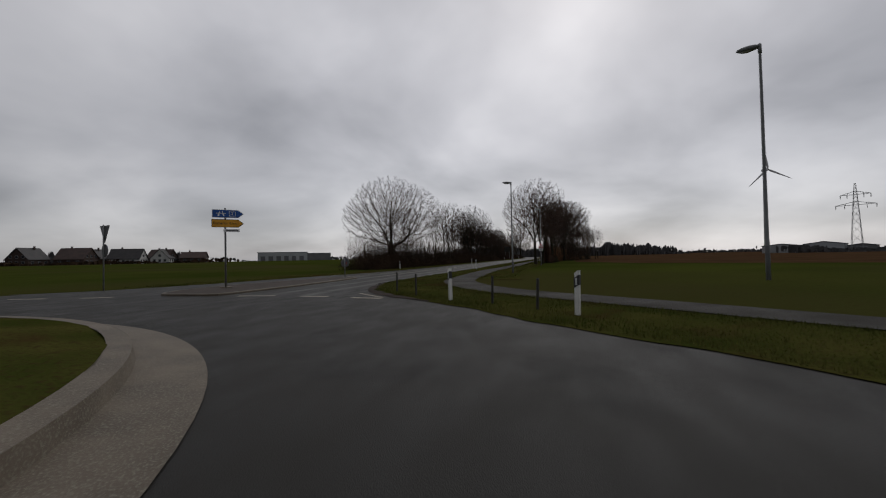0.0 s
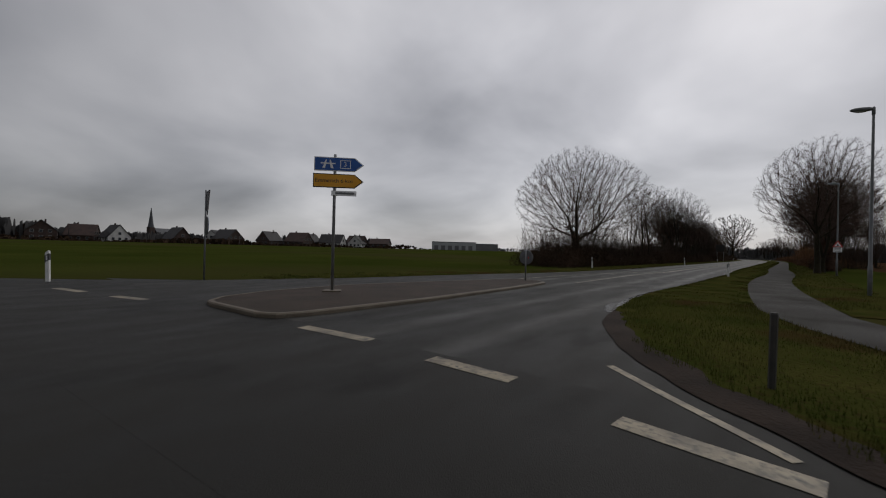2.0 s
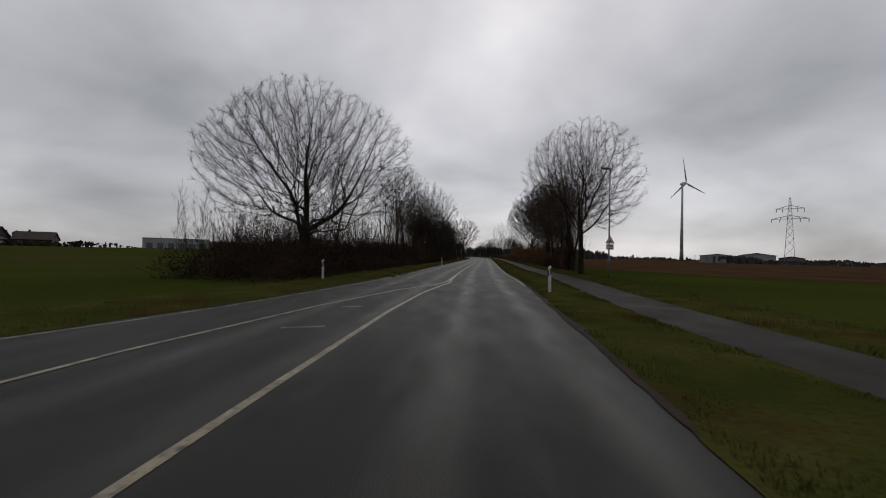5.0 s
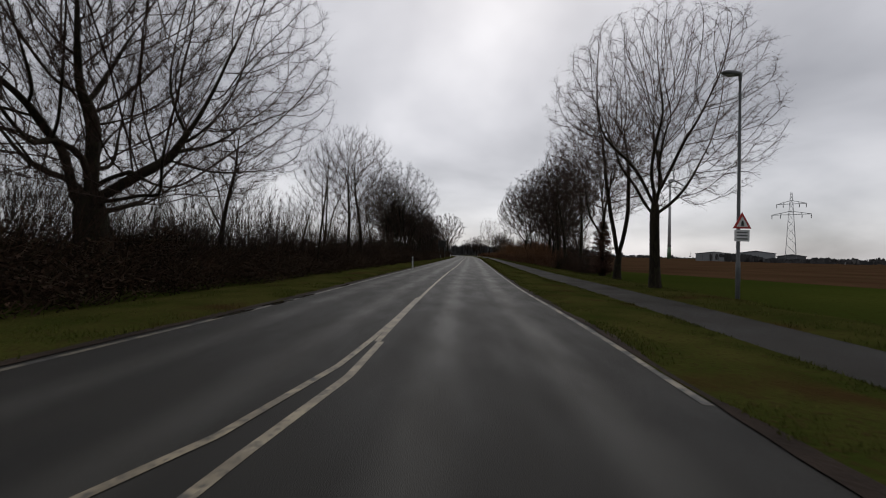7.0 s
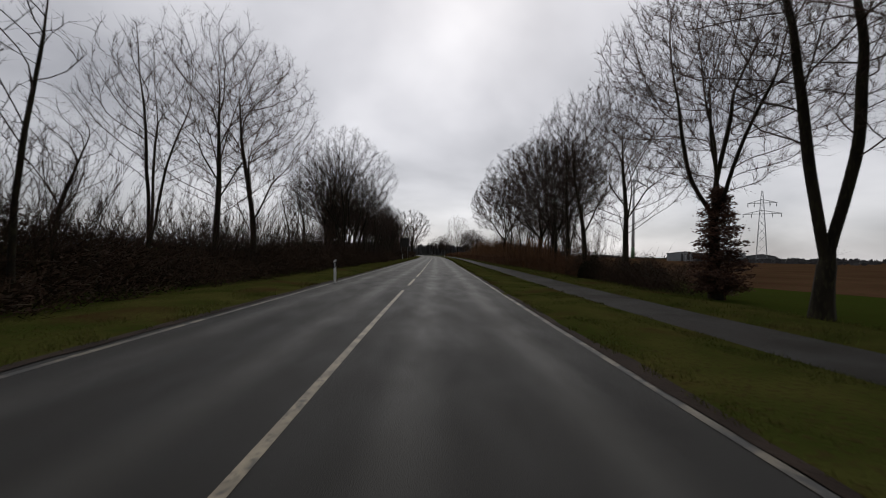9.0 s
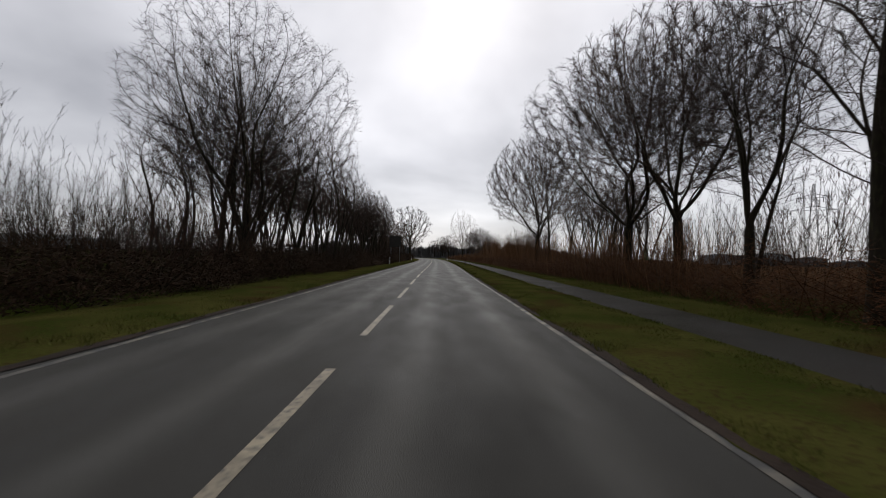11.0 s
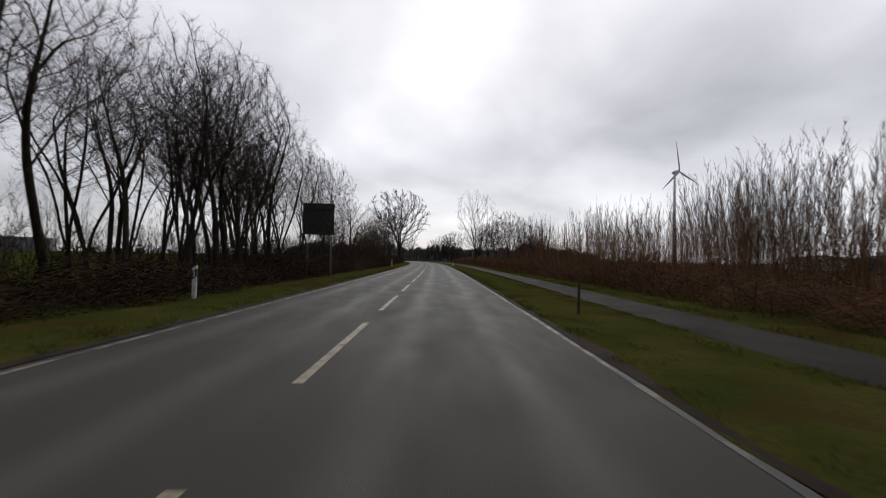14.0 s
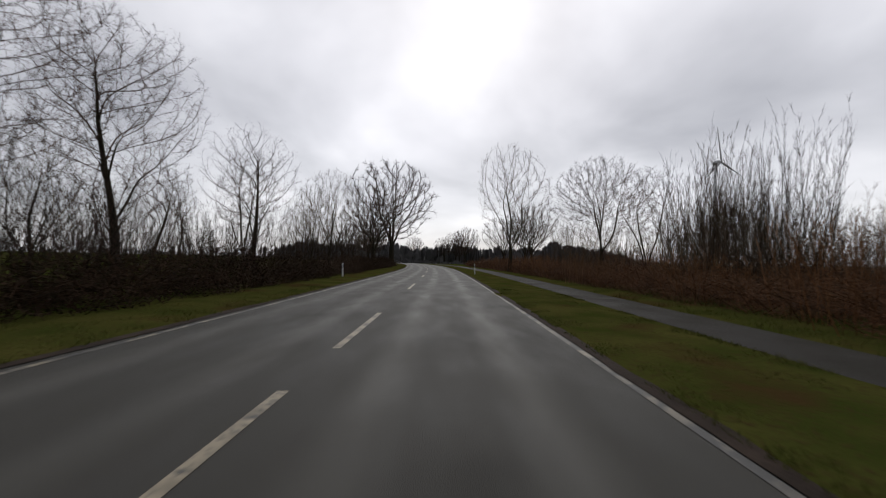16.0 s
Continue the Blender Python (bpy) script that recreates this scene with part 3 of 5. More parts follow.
for a, b in (((-1.2, -28.4), (0.35, -28.3)), ((1.6, -28.45), (2.75, -28.5)), ((3.85, -28.85), (5.05, -29.05)), ((-7.7, -29.4), (-6.5, -29.1)), ((-10.7, -30.0), (-9.2, -29.7))):
    paint("crossing_dash", [a, b], 0.12, M_LINE, "wide white dash across the roundabout exit")
paint("edge_line", [(3.4, -27.25), (4.15, -28.0), (4.95, -28.75)], 0.05, M_LINE, "thin white line at the corner")

# ---- splitter island ----
isl = [(-4.9, -28.4), (-4.5, -28.5), (-2.6, -28.5), (-2.2, -28.3), (-2.02, -27.8), (-1.75, -24.3), (-1.72, -20), (-1.78, -17.4), (-1.88, -16.4), (-2.4, -15.8), (-3.3, -15.65), (-3.8, -16.0),
       (-5.2, -20.5), (-6.0, -23.8), (-5.9, -26.5), (-5.4, -27.9)]


def inset(poly, d):
    c = Vector((sum(p[0] for p in poly) / len(poly), sum(p[1] for p in poly) / len(poly)))
    out = []
    for i, p in enumerate(poly):
        a, b = Vector(poly[i - 1]), Vector(poly[(i + 1) % len(poly)])
        t = (b - a).normalized()
        nrm = Vector((-t.y, t.x))
        if nrm.dot(c - Vector(p)) < 0:
            nrm = -nrm
        out.append((p[0] + nrm.x * d, p[1] + nrm.y * d))
    return out


splitter = thing("traffic_island", pose(0, 0, 0), "long kerbed traffic island paved in red-brown", "traffic island", kind="structure")
bm = bmesh.new()
o0, o1, i1 = isl, inset(isl, 0.03), inset(isl, 0.13)
rings = [[bm.verts.new((x, y, z)) for x, y in ring] for ring, z in ((o0, -0.02), (o0, 0.065), (o1, 0.092), (i1, 0.092))]
for a, b in zip(rings, rings[1:]):
    for k in range(len(a)):
        bm.faces.new((a[k], a[(k + 1) % len(a)], b[(k + 1) % len(a)], b[k]))
part("kerb", bm_mesh("island_kerbstone", bm, M_KERB), splitter, "sandy concrete kerb")
part("paving", bm_mesh("island_paving", slab(i1, 0.0, 0.086), M_PAVER), splitter, "red-brown paving")

# ---- puddles ----
def puddle(cx, cy, rx, ry, rot, z, seed, material=M_WETMUD):
    pts = []
    for k in range(28):
        a = 2 * math.pi * k / 28
        r = 1 + 0.7 * noise.noise((math.cos(a) * 1.3, math.sin(a) * 1.3, seed))
        x, y = rx * r * math.cos(a), ry * r * math.sin(a)
        pts.append((cx + x * math.cos(rot) - y * math.sin(rot), cy + x * math.sin(rot) + y * math.cos(rot), z))
    tagged(new("puddle", mesh("puddle", pts, [tuple(range(28))], material)), "shallow rain puddle at the road's edge", "puddle", kind="structure")


WET_A = [(2.22, -15.8), (2.1, -16.5), (2.06, -17.2), (1.98, -18.0), (2.03, -18.6), (1.92, -19.4), (1.98, -20.2), (1.9, -21.0), (1.92, -21.8), (2.02, -22.4), (2.2, -22.7)]
WET_B = [(2.24, -15.8), (2.14, -16.5), (2.12, -17.2), (2.06, -18.0), (2.07, -18.6), (2.08, -19.4), (2.17, -20.2), (2.34, -21.0), (2.44, -21.8), (2.46, -22.4), (2.36, -22.7)]
tagged(new("puddle", mesh("puddle", *between(WET_A, WET_B, 60, 3, 0.007, 0.0, 21), M_WATER, True)), "long rain puddle between asphalt and grass", "puddle", kind="structure")
puddle(-3.05, 7.6, 0.13, 0.6, -0.12, 0.009, 3, M_PUDDLE)
puddle(-2.9, 9.2, 0.11, 0.6, -0.12, 0.009, 4, M_PUDDLE)
puddle(-2.75, 10.8, 0.09, 0.5, -0.1, 0.009, 6, M_PUDDLE)
puddle(-2.6, 14.5, 0.08, 0.6, -0.1, 0.009, 9, M_PUDDLE)

# ---- trees ----
class Wood:
    """Collects tapering branches as thin tubes, and the finest twigs as slivers."""

    def sliver(self, a, b, r):
        w = (b - a).orthogonal().normalized() * r
        k = len(self.v)
        self.v += [tuple(a - w), tuple(a + w), tuple(b)]
        self.f.append((k, k + 1, k + 2))

    def __init__(self):
        self.v, self.f = [], []

    def tube(self, pts, radii, sides, tip=False):
        base = len(self.v)
        ring = pts[:-1] if tip else pts
        u = None
        for i, p in enumerate(ring):
            d = (pts[min(i + 1, len(pts) - 1)] - pts[max(i - 1, 0)])
            d.normalize()
            u = d.orthogonal() if u is None else u - d * u.dot(d)
            if u.length < 1e-4:
                u = d.orthogonal()
            u.normalize()
            w = d.cross(u)
            for k in range(sides):
                a = 2 * math.pi * k / sides
                q = p + (u * math.cos(a) + w * math.sin(a)) * radii[i]
                self.v.append((q.x, q.y, q.z))
        for i in range(len(ring) - 1):
            for k in range(sides):
                a, b = base + i * sides + k, base + i * sides + (k + 1) % sides
                self.f.append((a, b, b + sides, a + sides))
        if tip:
            self.v.append(tuple(pts[-1]))
            top = base + (len(ring) - 1) * sides
            for k in range(sides):
                self.f.append((top + k, top + (k + 1) % sides, len(self.v) - 1))


def branch_line(rng, start, d, length, n, bend, wander):
    """A wandering line of n pieces that bends by the vector bend."""
    pts, d = [start.copy()], d.normalized()
    for i in range(n):
        d = (d + bend / n + Vector([rng.gauss(0, wander) for _ in range(3)])).normalized()
        pts.append(pts[-1] + d * (length / n))
    return pts


def on_line(pts, u):
    s = u * (len(pts) - 1)
    i = min(int(s), len(pts) - 2)
    return pts[i].lerp(pts[i + 1], s - i), (pts[i + 1] - pts[i]).normalized()


def bare_tree(seed, height, width, girth, fork, limbs=6, spread_deg=(10, 60), buds=1200, step=0.38, kill=0.5, bottom=0.3, leader=0.0, up=0.12, twigs=3, twig=0.009, twig_len=0.34, droop=0.0,
              first=0.4, square=2.0, wander=0.10):
    """Trunk and crown meshes of a leafless tree that grows towards buds scattered in its crown.
    height, crown width, trunk radius and fork height in metres; bottom is the crown's lower edge as a share of the height."""
    rng, npr = random.Random(seed), np.random.default_rng(seed)
    rw, z0 = width / 2, height * bottom
    rz = (height - z0) / 2
    mid = np.array((0, 0, z0 + rz))
    # buds, thicker towards the outline, in a rounded crown with bays in it
    lobes = npr.normal(size=(9, 3))
    lobes /= np.linalg.norm(lobes, axis=1)[:, None]
    d = npr.normal(size=(buds * 2, 3))
    d /= np.linalg.norm(d, axis=1)[:, None]
    bay = 0.86 + 0.14 * np.clip(((d @ lobes.T).max(axis=1) - 0.55) / 0.35, 0, 1)
    rad = (npr.random(buds * 2) ** 0.5) * bay
    blunt = 1 / (np.abs(d[:, 0] ** 2 + d[:, 1] ** 2) ** (square / 2) + np.abs(d[:, 2]) ** square) ** (1 / square)
    A = (d * (rad * blunt)[:, None] * (rw, rw, rz) + mid)[:buds]
    pos, par = [], []

    def add(p, parent):
        pos.append(np.array(p, dtype=float))
        par.append(parent)
        return len(pos) - 1

    def chain(line, parent):
        for p in line:
            parent = add(p, parent)
        return parent

    trunk_top = fork + leader * (height - fork)
    n = max(4, int(trunk_top / step))
    tl = branch_line(rng, Vector((0, 0, -0.1)), Vector((rng.gauss(0, 0.03), rng.gauss(0, 0.03), 1)), trunk_top + 0.1, n, Vector((0, 0, 0.15)), 0.045 if leader else 0.03)
    add(tl[0], -1)
    chain(tl[1:], 0)
    i_fork = max(1, int(n * fork / trunk_top)) if leader else max(1, int(n * 0.8))
    for i in range(limbs):
        at = i_fork + int((n - i_fork) * (i + 0.5) / limbs) if limbs > 1 else n
        tilt = radians(spread_deg[1] + (spread_deg[0] - spread_deg[1]) * ((i + 0.5) / limbs) + rng.gauss(0, 4))
        turn = i * 2.399 + rng.gauss(0, 0.25)
        e = Vector((math.sin(tilt) * math.cos(turn), math.sin(tilt) * math.sin(turn), math.cos(tilt)))
        reach = first * (height - pos[at][2]) * (1 / max(0.35, math.cos(tilt)) if tilt < 0.6 else 1.0)
        reach = min(reach, rw * 0.75 / max(0.2, math.sin(tilt)))
        k = max(2, int(reach / step))
        lp = branch_line(rng, Vector(pos[at]), e, reach, k, Vector((0, 0, 0.22)) * math.sin(tilt), wander)
        chain(lp[1:], at)
    P = np.array(pos)
    D = ((A[:, None, :] - P[None]) ** 2).sum(-1)
    near, dist = D.argmin(1), np.sqrt(D.min(1))
    kids = {}
    for it in range(80):
        alive = dist > kill
        A, near, dist = A[alive], near[alive], dist[alive]
        if len(A) < 8:
            break
        pull = np.zeros((len(pos), 3))
        P = np.array(pos)
        to = (A - P[near]) / dist[:, None]
        away = P[near] - np.array((0, 0, fork * 0.7))
        ahead = (to * away).sum(1) > 0.12 * np.linalg.norm(away, axis=1)
        if not ahead.any():
            break
        np.add.at(pull, near[ahead], to[ahead])
        far = np.full(len(pos), 9.0)
        np.minimum.at(far, near[ahead], dist[ahead])
        fresh = []
        for i in np.unique(near[ahead]):
            if kids.get(int(i), 0) >= 4:
                continue
            g = pull[i] / (np.linalg.norm(pull[i]) + 1e-9)
            back = P[i] - P[par[i]] if par[i] >= 0 else np.array((0, 0, 1.0))
            out = P[i] - np.array((0, 0, fork * 0.8))
            keep = min(1.0, max(0.0, (far[i] - kill) / 0.9))
            g = g + keep * (0.4 * out / (np.linalg.norm(out) + 1e-9) + np.array((0, 0, up)) + npr.normal(size=3) * wander) + (0.1 + 0.3 * keep) * back / (np.linalg.norm(back) + 1e-9)
            q = P[i] + step * g / np.linalg.norm(g)
            fresh.append((i, q))
        if not fresh:
            break
        start = len(pos)
        for i, q in fresh:
            add(q, int(i))
            kids[int(i)] = kids.get(int(i), 0) + 1
        N = np.array(pos[start:])
        D = ((A[:, None, :] - N[None]) ** 2).sum(-1)
        m = np.sqrt(D.min(1))
        closer = m < dist
        near = np.where(closer, D.argmin(1) + start, near)
        dist = np.where(closer, m, dist)
    count = len(pos)
    child = [[] for _ in range(count)]
    for i, p in enumerate(par):
        if p >= 0:
            child[p].append(i)
    tips = sum(1 for c in child if not c)
    power = math.log(tips) / math.log(girth / twig)
    r = [0.0] * count
    for i in range(count - 1, -1, -1):
        r[i] = sum(r[c] ** power for c in child[i]) ** (1 / power) if child[i] else twig
    P = np.array(pos)
    smooth = P.copy()
    for i in range(1, count):
        if child[i]:
            c = max(child[i], key=lambda q: r[q])
            smooth[i] = 0.5 * P[i] + 0.25 * (P[par[i]] + P[c])
    V = [Vector(p) for p in smooth]
    trunk, crown = Wood(), Wood()
    todo = [(0, -1)]
    while todo:
        i, p = todo.pop()
        line, rr = ([V[p]], [r[i]]) if p >= 0 else ([], [])
        while True:
            line.append(V[i])
            rr.append(r[i])
            if not child[i]:
                break
            order = sorted(child[i], key=lambda q: -r[q])
            todo += [(c, i) for c in order[1:]]
            i = order[0]
        if len(line) < 2:
            continue
        cut = sum(1 for q in rr if q > 0.035)
        if p < 0:
            rr = [q * (1 + 0.5 * math.exp(-max(0.0, c.z) / 0.45) + 0.12 * max(0.0, 1 - c.z / fork)) for q, c in zip(rr, line)]
        if cut >= 2:
            trunk.tube(line[:cut + 1], rr[:cut + 1], 7 if rr[0] > 0.1 else 5)
            line, rr = line[cut:], rr[cut:]
        if len(line) >= 2:
            crown.tube(line, rr[:-1] + [0], 4 if rr[0] > 0.03 else 3, True)
    for i in range(1, count):
        if r[i] > twig * 3.0:
            continue
        d1 = (V[i] - V[par[i]]).normalized()
        for q in range(twigs + (3 if not child[i] else 0)):
            e = (d1 * rng.uniform(0.5, 1.0) + Vector([rng.gauss(0, 0.55) for _ in range(3)]) + Vector((0, 0, 0.12 - droop))).normalized()
            o = V[par[i]].lerp(V[i], rng.random())
            tip = o + e * twig_len * rng.uniform(0.6, 1.5)
            crown.sliver(o, tip, twig)
            side = (e + Vector([rng.gauss(0, 0.5) for _ in range(3)])).normalized()
            o = o.lerp(tip, rng.uniform(0.3, 0.8))
            crown.sliver(o, o + side * twig_len * rng.uniform(0.4, 0.9), twig * 0.7)
    return trunk, crown


def tree_proto(name, label, bark, twig_stuff, **kw):
    t, c = bare_tree(**kw)
    ob = thing("tree", pose(0, 0, -500), label, "tree")
    part("trunk", mesh(name + "_trunk", t.v, t.f, bark, True), ob)
    part("crown", mesh(name + "_crown", c.v, c.f, twig_stuff), ob, "leafless twigs")
    return ob


def plant(proto, x, y, turn, s=1.0, sz=None, lean=0.0, label="", group=""):
    m = Matrix.LocRotScale((x, y, ground_z(x, y) + 0.02), Euler((radians(lean), 0, radians(turn))), (s, s, sz or s))
    ob = copy_thing(proto, m)
    if label:
        ob["label"] = label
    if group:
        ob["group"] = group
    return ob


P_OAK = tree_proto("oak", "wide bare oak with a rounded crown beside the hedge", M_BARK, M_TWIG, seed=3, height=13.0, width=14.6, girth=0.44, fork=3.1, limbs=9, wander=0.26,
                   spread_deg=(8, 74), buds=10500, kill=0.30, step=0.34, bottom=0.14, up=0.04, twigs=9, droop=0.10, first=0.34, twig_len=0.32, twig=0.0065)
P_LIME = tree_proto("lime", "tall bare roadside tree with a vase-shaped crown", M_BARK, M_TWIG, seed=11, height=12.6, width=11.2, girth=0.215, fork=4.2, limbs=7, wander=0.15,
                    spread_deg=(5, 57), buds=6200, kill=0.33, step=0.34, bottom=0.22, up=0.06, twigs=9, first=0.42, twig_len=0.34, twig=0.0065, droop=0.14)
P_MULTI = tree_proto("maple", "tall bare tree with several trunks from one foot", M_BARK, M_TWIG, seed=17, height=14.0, width=11.0, girth=0.23, fork=1.2, limbs=6,
                     spread_deg=(3, 17), buds=6000, kill=0.33, step=0.34, bottom=0.2, up=0.12, first=0.5, wander=0.09, twig=0.0055, twig_len=0.36, twigs=7)
P_VASE = tree_proto("hornbeam", "bare tree forking low into steep limbs", M_BARK, M_TWIG, seed=27, height=12.6, width=8.8, girth=0.16, fork=3.2, limbs=5,
                    spread_deg=(4, 30), buds=4200, kill=0.34, step=0.34, bottom=0.24, up=0.12, first=0.46, wander=0.07, twigs=6, twig_len=0.36, twig=0.006)
P_TWIN = tree_proto("twin_maple", "bare tree forked near the ground into two steep stems", M_BARK, M_TWIG, seed=29, height=12.2, width=8.0, girth=0.17, fork=1.7, limbs=2,
                    spread_deg=(9, 14), buds=4200, kill=0.34, step=0.34, bottom=0.27, up=0.1, first=0.66, wander=0.05, twigs=6, twig_len=0.36, twig=0.006)
P_ASH = tree_proto("ash", "slender bare tree with upright limbs", M_BARK, M_TWIG, seed=21, height=12.0, width=7.0, girth=0.15, fork=2.2, limbs=9,
                   spread_deg=(15, 40), buds=2500, kill=0.34, step=0.38, bottom=0.18, leader=0.66, up=0.2, first=0.2, wander=0.08, twigs=5, twig_len=0.36, twig=0.006)
P_POLE = tree_proto("alder", "thin bare tree of the roadside wood", M_BARK, M_TWIG, seed=33, height=10.6, width=4.4, girth=0.095, fork=3.2, limbs=7,
                    spread_deg=(9, 26), buds=1200, kill=0.36, step=0.38, bottom=0.30, leader=0.72, up=0.4, first=0.22, twigs=4, wander=0.06, twig_len=0.36, twig=0.007)
P_POLE2 = tree_proto("alder_b", "thin bare forked tree of the roadside wood", M_BARK, M_TWIG, seed=45, height=10.4, width=4.8, girth=0.105, fork=1.6, limbs=3,
                     spread_deg=(3, 11), buds=1200, kill=0.38, step=0.38, bottom=0.32, up=0.4, first=0.62, twigs=4, wander=0.06, twig_len=0.36, twig=0.007)
P_PALE = tree_proto("birch", "pale bare tree with fine upright twigs", M_BARK, M_TWIG_PALE, seed=52, height=11.5, width=6.8, girth=0.15, fork=2.4, limbs=5,
                    spread_deg=(8, 30), buds=1500, kill=0.4, step=0.4, bottom=0.2, up=0.25, first=0.42, wander=0.08, twigs=6, twig_len=0.38, twig=0.006)
P_SAP = tree_proto("sapling", "thin leaning bare sapling", M_BARK, M_TWIG, seed=61, height=8.3, width=2.6, girth=0.06, fork=2.6, limbs=5,
                   spread_deg=(20, 40), buds=240, kill=0.36, step=0.33, bottom=0.34, leader=0.75, up=0.2, first=0.15, twigs=1)
P_SLIM = tree_proto("lime_b", "tall bare roadside tree with fanning limbs", M_BARK, M_TWIG, seed=19, height=12.6, width=11.0, girth=0.2, fork=3.6, limbs=8, wander=0.15,
                    spread_deg=(6, 58), buds=7000, kill=0.33, step=0.34, bottom=0.30, up=0.1, twigs=11, first=0.36, twig_len=0.32, twig=0.006, droop=0.08)
P_BROAD = tree_proto("maple_b", "round-crowned bare tree near the bend", M_BARK, M_TWIG, seed=71, height=12.6, width=11.0, girth=0.26, fork=3.2, limbs=6,
                     spread_deg=(8, 56), buds=1300, kill=0.5, step=0.5, bottom=0.2, up=0.08, twigs=5, first=0.32, twig=0.017, twig_len=0.45, wander=0.16)
PROTOS = [P_TWIN, P_SLIM, P_BROAD, P_VASE, P_MULTI, P_OAK, P_LIME, P_ASH, P_POLE, P_POLE2, P_PALE, P_SAP]


def coppice(seed, height, stems, width, bark, twigs, label, wobble=0.04, open_by=0.10):
    rng = random.Random(seed)
    t, c = Wood(), Wood()
    for i in range(stems):
        ang, rr = rng.uniform(0, 6.28), width * 0.62 * math.sqrt(rng.random())
        p = Vector((rr * math.cos(ang), rr * math.sin(ang), -0.1))
        d = Vector((p.x * open_by + rng.gauss(0, 0.07), p.y * open_by + rng.gauss(0, 0.07), 1))
        L = height * rng.uniform(0.76, 1.0)
        lp = branch_line(rng, p, d, L, 3, Vector((0, 0, 0.15)), wobble)
        r = rng.uniform(0.007, 0.016)
        t.tube(lp, [max(0.006, r * (1 - k / 3.8)) for k in range(4)], 3, True)
        for j in range(9):
            u = 0.2 + 0.8 * (j + rng.random()) / 9
            q, e = on_line(lp, min(u, 0.99))
            a = rng.uniform(0, 6.28)
            e = (e + Vector((math.cos(a), math.sin(a), 0.2)) * rng.uniform(0.15, 0.42)).normalized()
            l2 = L * rng.uniform(0.10, 0.22) * (1.25 - u)+0.25
            bp = branch_line(rng, q, e, l2, 2, Vector((0, 0, 0.5)), 0.1)
            c.sliver(bp[0], bp[1] + (bp[1] - bp[0]) * 0.2, 0.007)
            c.sliver(bp[1], bp[2], 0.006)
            for k in range(3):
                q2, e2 = on_line(bp, rng.uniform(0.2, 0.95))
                a = rng.uniform(0, 6.28)
                e2 = (e2 + Vector((math.cos(a), math.sin(a), 0.3)) * 0.38).normalized()
                c.sliver(q2, q2 + e2 * (l2 * 0.6), 0.006)
    ob = thing("shrub", pose(0, 0, -500), label, "shrub")
    for name, w, m, words in (("stem", t, bark, "upright stems"), ("crown", c, twigs, "fine twigs")):
        part(name, mesh("shrub_" + name, w.v, w.f, m), ob, words)["kind"] = "stuff"
    return ob


P_WILLOW = coppice(5, 6.2, 32, 2.6, M_TWIG_PALE, M_TWIG_PALE, "tall pale bare shrub with upright stems")
P_WILLOW2 = coppice(8, 6.6, 18, 2.2, M_BARK, M_TWIG, "tall grey bare shrub with upright stems")
P_DOGWOOD = coppice(15, 3.6, 26, 2.6, M_TWIG_RED, M_TWIG_RED, "russet bare shrub with dense upright stems")
P_BRUSH = coppice(23, 4.6, 34, 3.6, M_BARK, M_TWIG, "dense tangled bare bush behind the hedge", 0.15, 0.3)
PROTOS += [P_WILLOW, P_WILLOW2, P_DOGWOOD, P_BRUSH]


def thicket(name, seed, lx, ly, h, leaves, stems, material, leaf=0.07, slivers=0):
    """A tangled low mass of arching stems and small dead leaves in a rounded block."""
    rng = random.Random(seed)
    w = Wood()
    for i in range(stems):
        x, y = rng.uniform(-lx, lx) * 0.9, rng.uniform(-ly, ly) * 0.9
        a = rng.uniform(0, 6.28)
        d = Vector((math.cos(a) * 0.5, math.sin(a) * 0.5, 1.0))
        L = h * rng.uniform(0.7, 1.75)
        w.tube(branch_line(rng, Vector((x, y, -0.05)), d, L, 3, Vector((math.cos(a), math.sin(a), -0.8)) * 0.6, 0.14), [0.011, 0.009, 0.007, 0], 3, True)
    for i in range(leaves + slivers):
        x, y = rng.uniform(-lx, lx), rng.uniform(-ly, ly)
        top = h * (0.66 + 0.75 * noise.noise((x * 0.8 + seed, y * 0.8, 1.0)))
        top *= max(0.25, 1 - (abs(x) / lx) ** 6 * 0.5 - (abs(y) / ly) ** 4 * 0.55)
        z = top * (1 - rng.random() ** 1.6)
        p = Vector((x, y, z))
        if i >= leaves:
            e = Vector((rng.gauss(0, 1), rng.gauss(0, 1), rng.gauss(0.5, 0.9))).normalized() * rng.uniform(0.2, 0.75)
            w.sliver(p, p + e, rng.uniform(0.006, 0.014))
            continue
        u = Vector((rng.gauss(0, 1), rng.gauss(0, 1), rng.gauss(0, 0.8))).normalized() * leaf * rng.uniform(0.5, 1.3)
        v = u.orthogonal().normalized() * leaf * rng.uniform(0.3, 0.8)
        b = len(w.v)
        for q in (p - u, p + u * 0.8 + v, p + u - v * 0.7):
            w.v.append((q.x, q.y, q.z))
        w.f.append((b, b + 1, b + 2))
    return mesh(name, w.v, w.f, material)


T_HEDGE = [thicket("bramble_hedge", 70 + k, 1.7, 2.6, 1.95 + 0.2 * k, 1900, 60, M_BRAMBLE, 0.058, 1900) for k in range(3)]
T_SCRUB = [thicket("brown_scrub", 75 + k, 1.7, 2.6, 2.0 + 0.2 * k, 1100, 60, M_SCRUB, 0.06, 1900) for k in range(2)]
T_IVY = [thicket("ivy_bush", 90 + k, 1.4, 1.4, 2.6, 4800, 60, M_IVY, 0.1) for k in range(2)]


